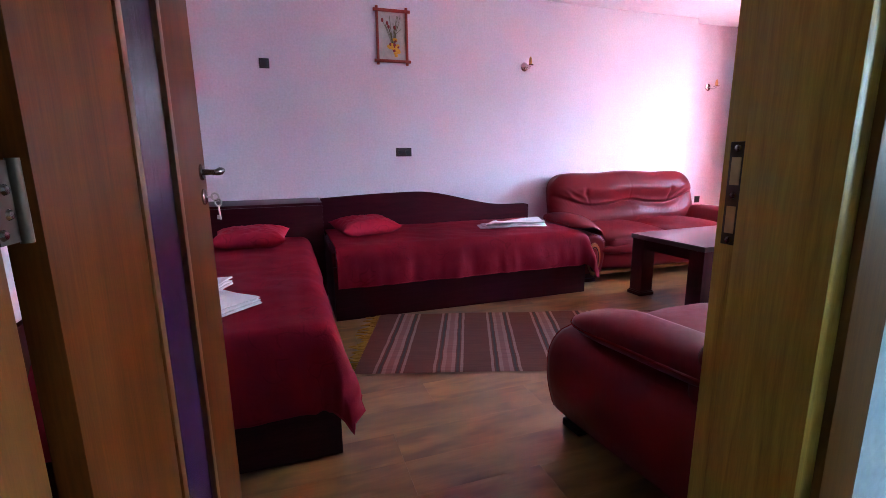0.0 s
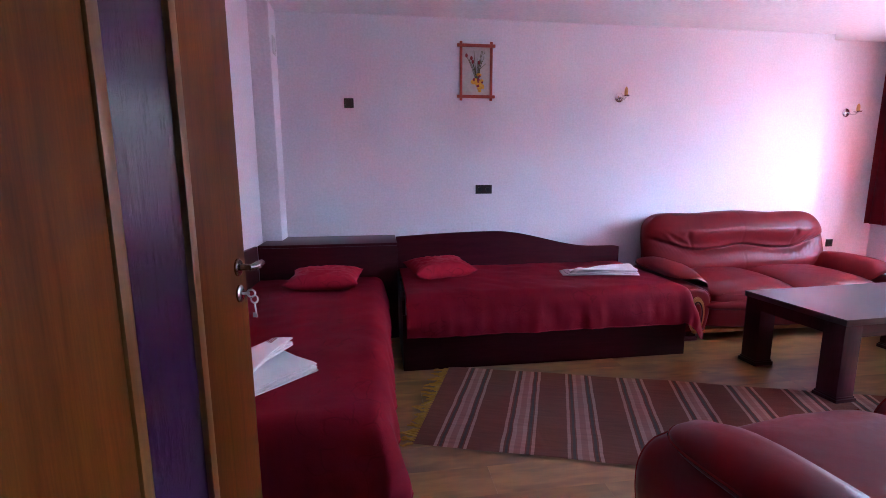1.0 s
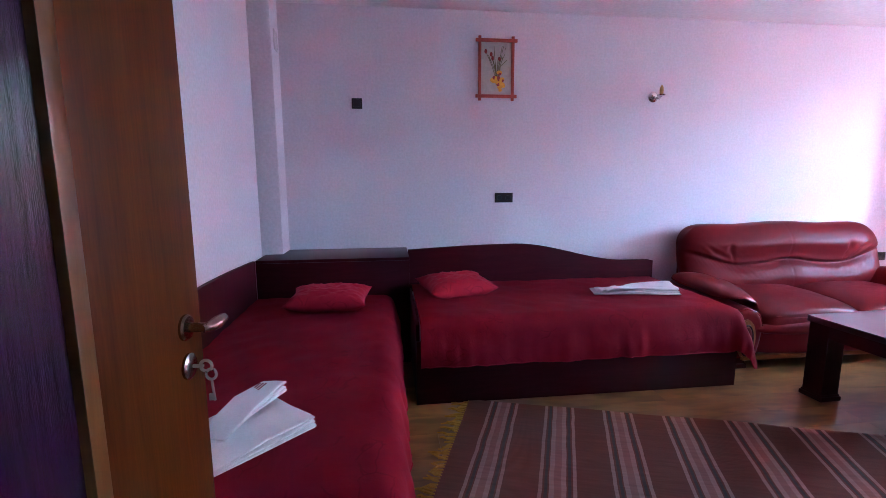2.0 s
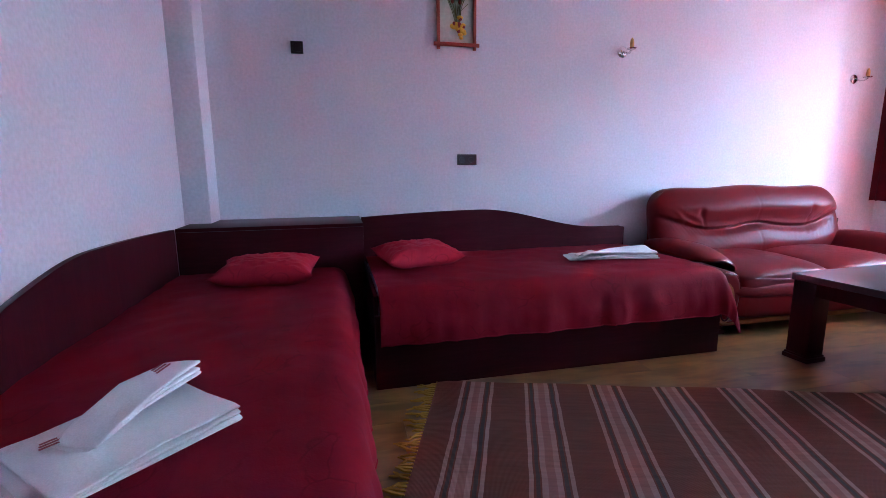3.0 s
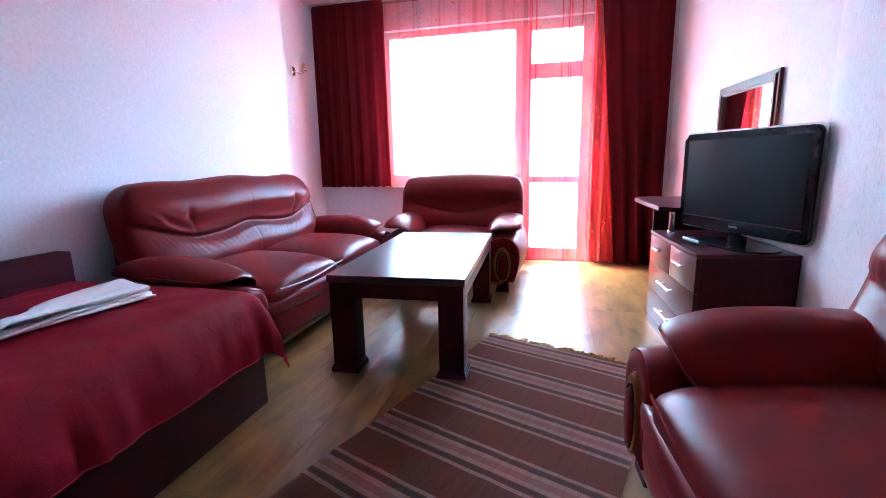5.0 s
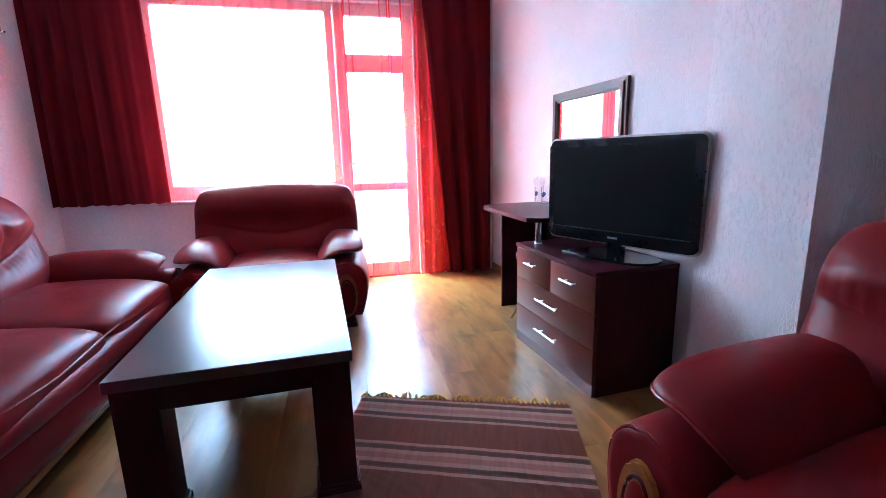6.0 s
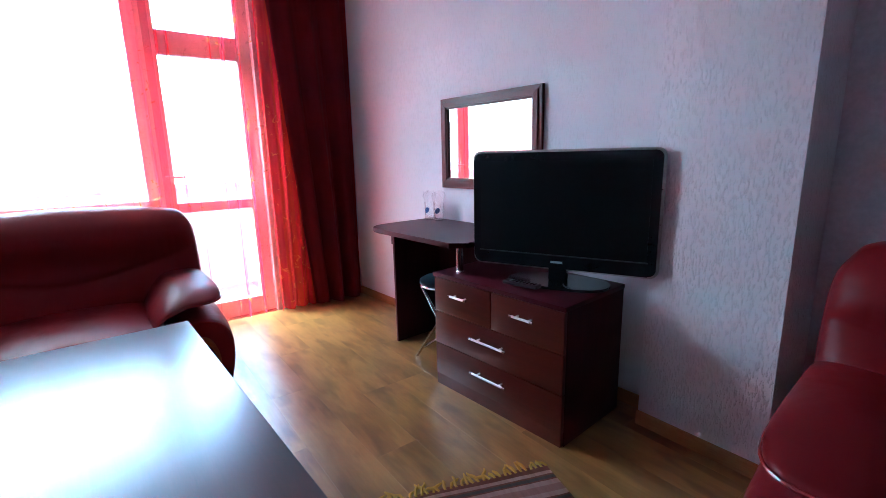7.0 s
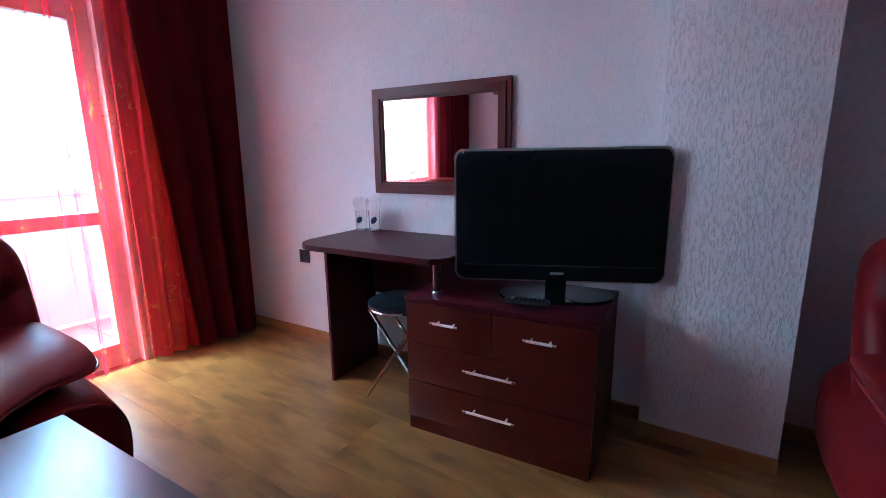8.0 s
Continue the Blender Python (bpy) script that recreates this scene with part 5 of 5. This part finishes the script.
for k, (gx, gy) in enumerate(((5.035, 2.33), (4.955, 2.315))):
    gl = thing("drinking_glass", pose(gx, gy, 0.764, 0, 0, 15 * k), "clear tumbler with a blue emblem wrapped in film", "glass", "glasses on the desk")
    part("tumbler", lathe([(0.001, 0.0), (0.028, 0.0), (0.032, 0.115), (0.0295, 0.115), (0.026, 0.010), (0.001, 0.010)], 28), "glass", gl)
    em = bmesh.new()
    vs = []
    for a in range(18):
        t = 2 * math.pi * a / 18
        w, h = 0.55 * math.cos(t), 0.018 * math.sin(t)
        ang = math.pi / 2 + 0.35 + w
        vs.append(em.verts.new((0.0318 * math.cos(ang), 0.0318 * math.sin(ang), 0.065 + h + 0.006 * math.cos(t))))
    em.faces.new(vs)
    bmesh.ops.solidify(em, geom=em.faces[:], thickness=0.0006)
    part("emblem", em, "emblem_blue", gl, "blue oval emblem")
    rn = random.Random(k)
    film = lathe([(0.034, 0.001), (0.036, 0.05), (0.037, 0.115), (0.034, 0.130), (0.045, 0.155), (0.040, 0.185)], 20, cap=False)
    for v in film.verts:
        if v.co.z > 0.12:
            v.co += Vector((rn.uniform(-0.008, 0.008), rn.uniform(-0.004, 0.004), rn.uniform(-0.010, 0.010)))
    part("film_wrap", film, "clear_film", gl, "crumpled clear film wrap")


# ---- fittings on the walls ----
def socket(name, m, label, category, w, n, rocker=False):
    th = thing(name, m, label, category)
    part("cover_plate", boxes((-w / 2, w / 2, 0, 0.010, -0.041, 0.041), bevel=0.003), "brown_plastic", th)
    for k in range(n):
        cx = (k - (n - 1) / 2) * 0.075
        if rocker:
            part("rocker", boxes((cx - 0.027, cx + 0.027, 0.010, 0.015, -0.027, 0.027), bevel=0.002), "brown_plastic", th)
        else:
            part("socket_well", moved(lathe([(0.024, 0.0), (0.024, 0.004), (0.020, 0.004), (0.019, 0.001), (0.001, 0.001)], 24), pose(cx, 0.0095, 0, -90, 0, 0)), "black_plastic", th)
    return th


socket("double_socket", pose(1.663, YB - 0.001, 1.217, 0, 0, 180), "dark brown double socket on the plain wall", "socket", 0.155, 2)
socket("wall_switch", pose(0.452, YB - 0.001, 1.975, 0, 0, 180), "dark brown square switch high on the wall", "switch", 0.082, 1, True)
socket("wall_socket", pose(5.64, YR - 0.001, 0.585, 0, 0, 180), "dark brown socket low on the wall behind the sofa", "socket", 0.082, 1)
socket("wall_socket", pose(5.595, south(5.595) + 0.001, 0.548, 0, 0, 3.3), "dark brown socket beside the desk", "socket", 0.082, 1)


def sconce(m, label):
    th = thing("wall_lamp", m, label, "wall lamp", "wall lamps")
    part("back_plate", moved(lathe([(0.001, 0), (0.042, 0), (0.044, 0.008), (0.032, 0.018), (0.012, 0.022), (0.001, 0.022)], 24), pose(0, 0, 0, -90, 0, 0)), "chrome", th)
    part("arm", tube([(0, 0.02, 0), (0, 0.06, -0.025), (0, 0.10, -0.030), (0, 0.128, -0.012)], 0.007, 10), "chrome", th)
    part("cup", lathe([(0.010, -0.016), (0.030, -0.010), (0.036, 0.0), (0.030, 0.0), (0.012, -0.008)], 20, (0, 0.128, 0)), "chrome", th)
    part("candle", lathe([(0.015, -0.006), (0.016, 0.035), (0.013, 0.058), (0.006, 0.072), (0.001, 0.078)], 16, (0, 0.128, 0)), "amber_candle", th, "amber candle-shaped lamp")
    return th


sconce(pose(2.965, YB - 0.001, 2.065, 0, 0, 180), "chrome wall lamp with an amber candle bulb")
sconce(pose(5.64, YR - 0.001, 1.985, 0, 0, 180), "chrome wall lamp beside the curtain")

# dried-flower picture with a frame of crossed rustic bars
pic = thing("picture", pose(1.582, YB - 0.001, 2.265, 0, 0, 180), "dried-flower picture in a crossed rustic frame", "picture")
PW, PH = 0.275, 0.435
part("backing", boxes((-PW / 2, PW / 2, 0.001, 0.008, -PH / 2, PH / 2)), "picture_ground", pic)
for s in (-1, 1):
    part("upright", boxes((s * PW / 2 - 0.012, s * PW / 2 + 0.012, 0.004, 0.022, -PH / 2 - 0.035, PH / 2 + 0.035), bevel=0.004), "rustic_frame", pic)
    part("crossbar", boxes((-PW / 2 - 0.035, PW / 2 + 0.035, 0.008, 0.028, s * PH / 2 - 0.013, s * PH / 2 + 0.013), bevel=0.004), "rustic_frame", pic)
rnd = random.Random(9)
for k in range(26):
    a = rnd.uniform(0, 6.28)
    r = 0.055 * rnd.random() ** 0.5
    s = rnd.uniform(0.012, 0.024)
    part("dried_flower", puff(s, 0.006, s * rnd.uniform(0.6, 1.1), 1, 1, 10, 6, (-0.02 + r * math.cos(a), 0.012, -0.10 + 1.3 * r * math.sin(a))), "dried_orange" if k % 4 else "dried_red", pic)
for k in range(16):
    x, z = rnd.uniform(-0.09, 0.09), rnd.uniform(0.06, 0.18)
    part("stem", tube([(-0.01 + 0.2 * x, 0.010, -0.06), (0.4 * x, 0.012, 0.02), (x, 0.011, z)], 0.0022, 5), "dried_green", pic)
    if k % 2:
        part("dried_flower", puff(0.012, 0.005, 0.018, 1, 1, 10, 6, (x, 0.012, z)), "dried_red" if k % 4 == 1 else "picture_ground", pic)

# ---- floor boards, balcony tiles ----
PLK, PWID = 1.21, 0.192
plank_meshes = {}
rnd = random.Random(2)
y = YD - 0.20
row = 0
while y < YR:
    y1 = min(y + PWID, YR)
    x = XL - (0.0, 0.40, 0.80, 0.20, 0.60, 1.0)[row % 6] * PLK
    while x < XW:
        a, c = max(x, XL), min(x + PLK, XW)
        if c - a > 0.03:
            key = (round(c - a, 3), round(y1 - y, 3))
            if key not in plank_meshes:
                g = 0.0003
                plank_meshes[key] = mesh_from("plank", boxes((g, key[0] - g, g, key[1] - g, -0.008, 0.0)), "laminate", 30)
            ob = new("plank", plank_meshes[key])
            ob.location = (a, y, 0)
            ob.parent = floor
        x += PLK
    y += PWID
    row += 1
hall_planks = 0
y = 0.12
while y < YD - 0.21:
    y1 = min(y + PWID, YD - 0.20)
    x = HXL - 0.35 * (hall_planks % 3)
    while x < HXR:
        a, c = max(x, HXL), min(x + PLK, HXR)
        if c - a > 0.05 and y1 - y > 0.02:
            key = (round(c - a, 3), round(y1 - y, 3))
            if key not in plank_meshes:
                plank_meshes[key] = mesh_from("plank", boxes((0.0006, key[0] - 0.0006, 0.0006, key[1] - 0.0006, -0.008, 0.0)), "laminate", 30)
            ob = new("plank", plank_meshes[key])
            ob.location = (a, y, 0)
            ob.parent = floor
        x += PLK
    y += PWID
    hall_planks += 1
tile = mesh_from("tile", boxes((0.003, 0.297, 0.003, 0.297, -0.045, -0.035), bevel=0.002, seg=1), "balcony_tile", 30)
slab_ob = bpy.data.objects["balcony_slab"]
for i in range(3):
    for j in range(14):
        ob = new("tile", tile)
        ob.location = (XW + 0.29 + 0.3 * i, 1.45 + 0.3 * j, 0)
        ob.parent = slab_ob
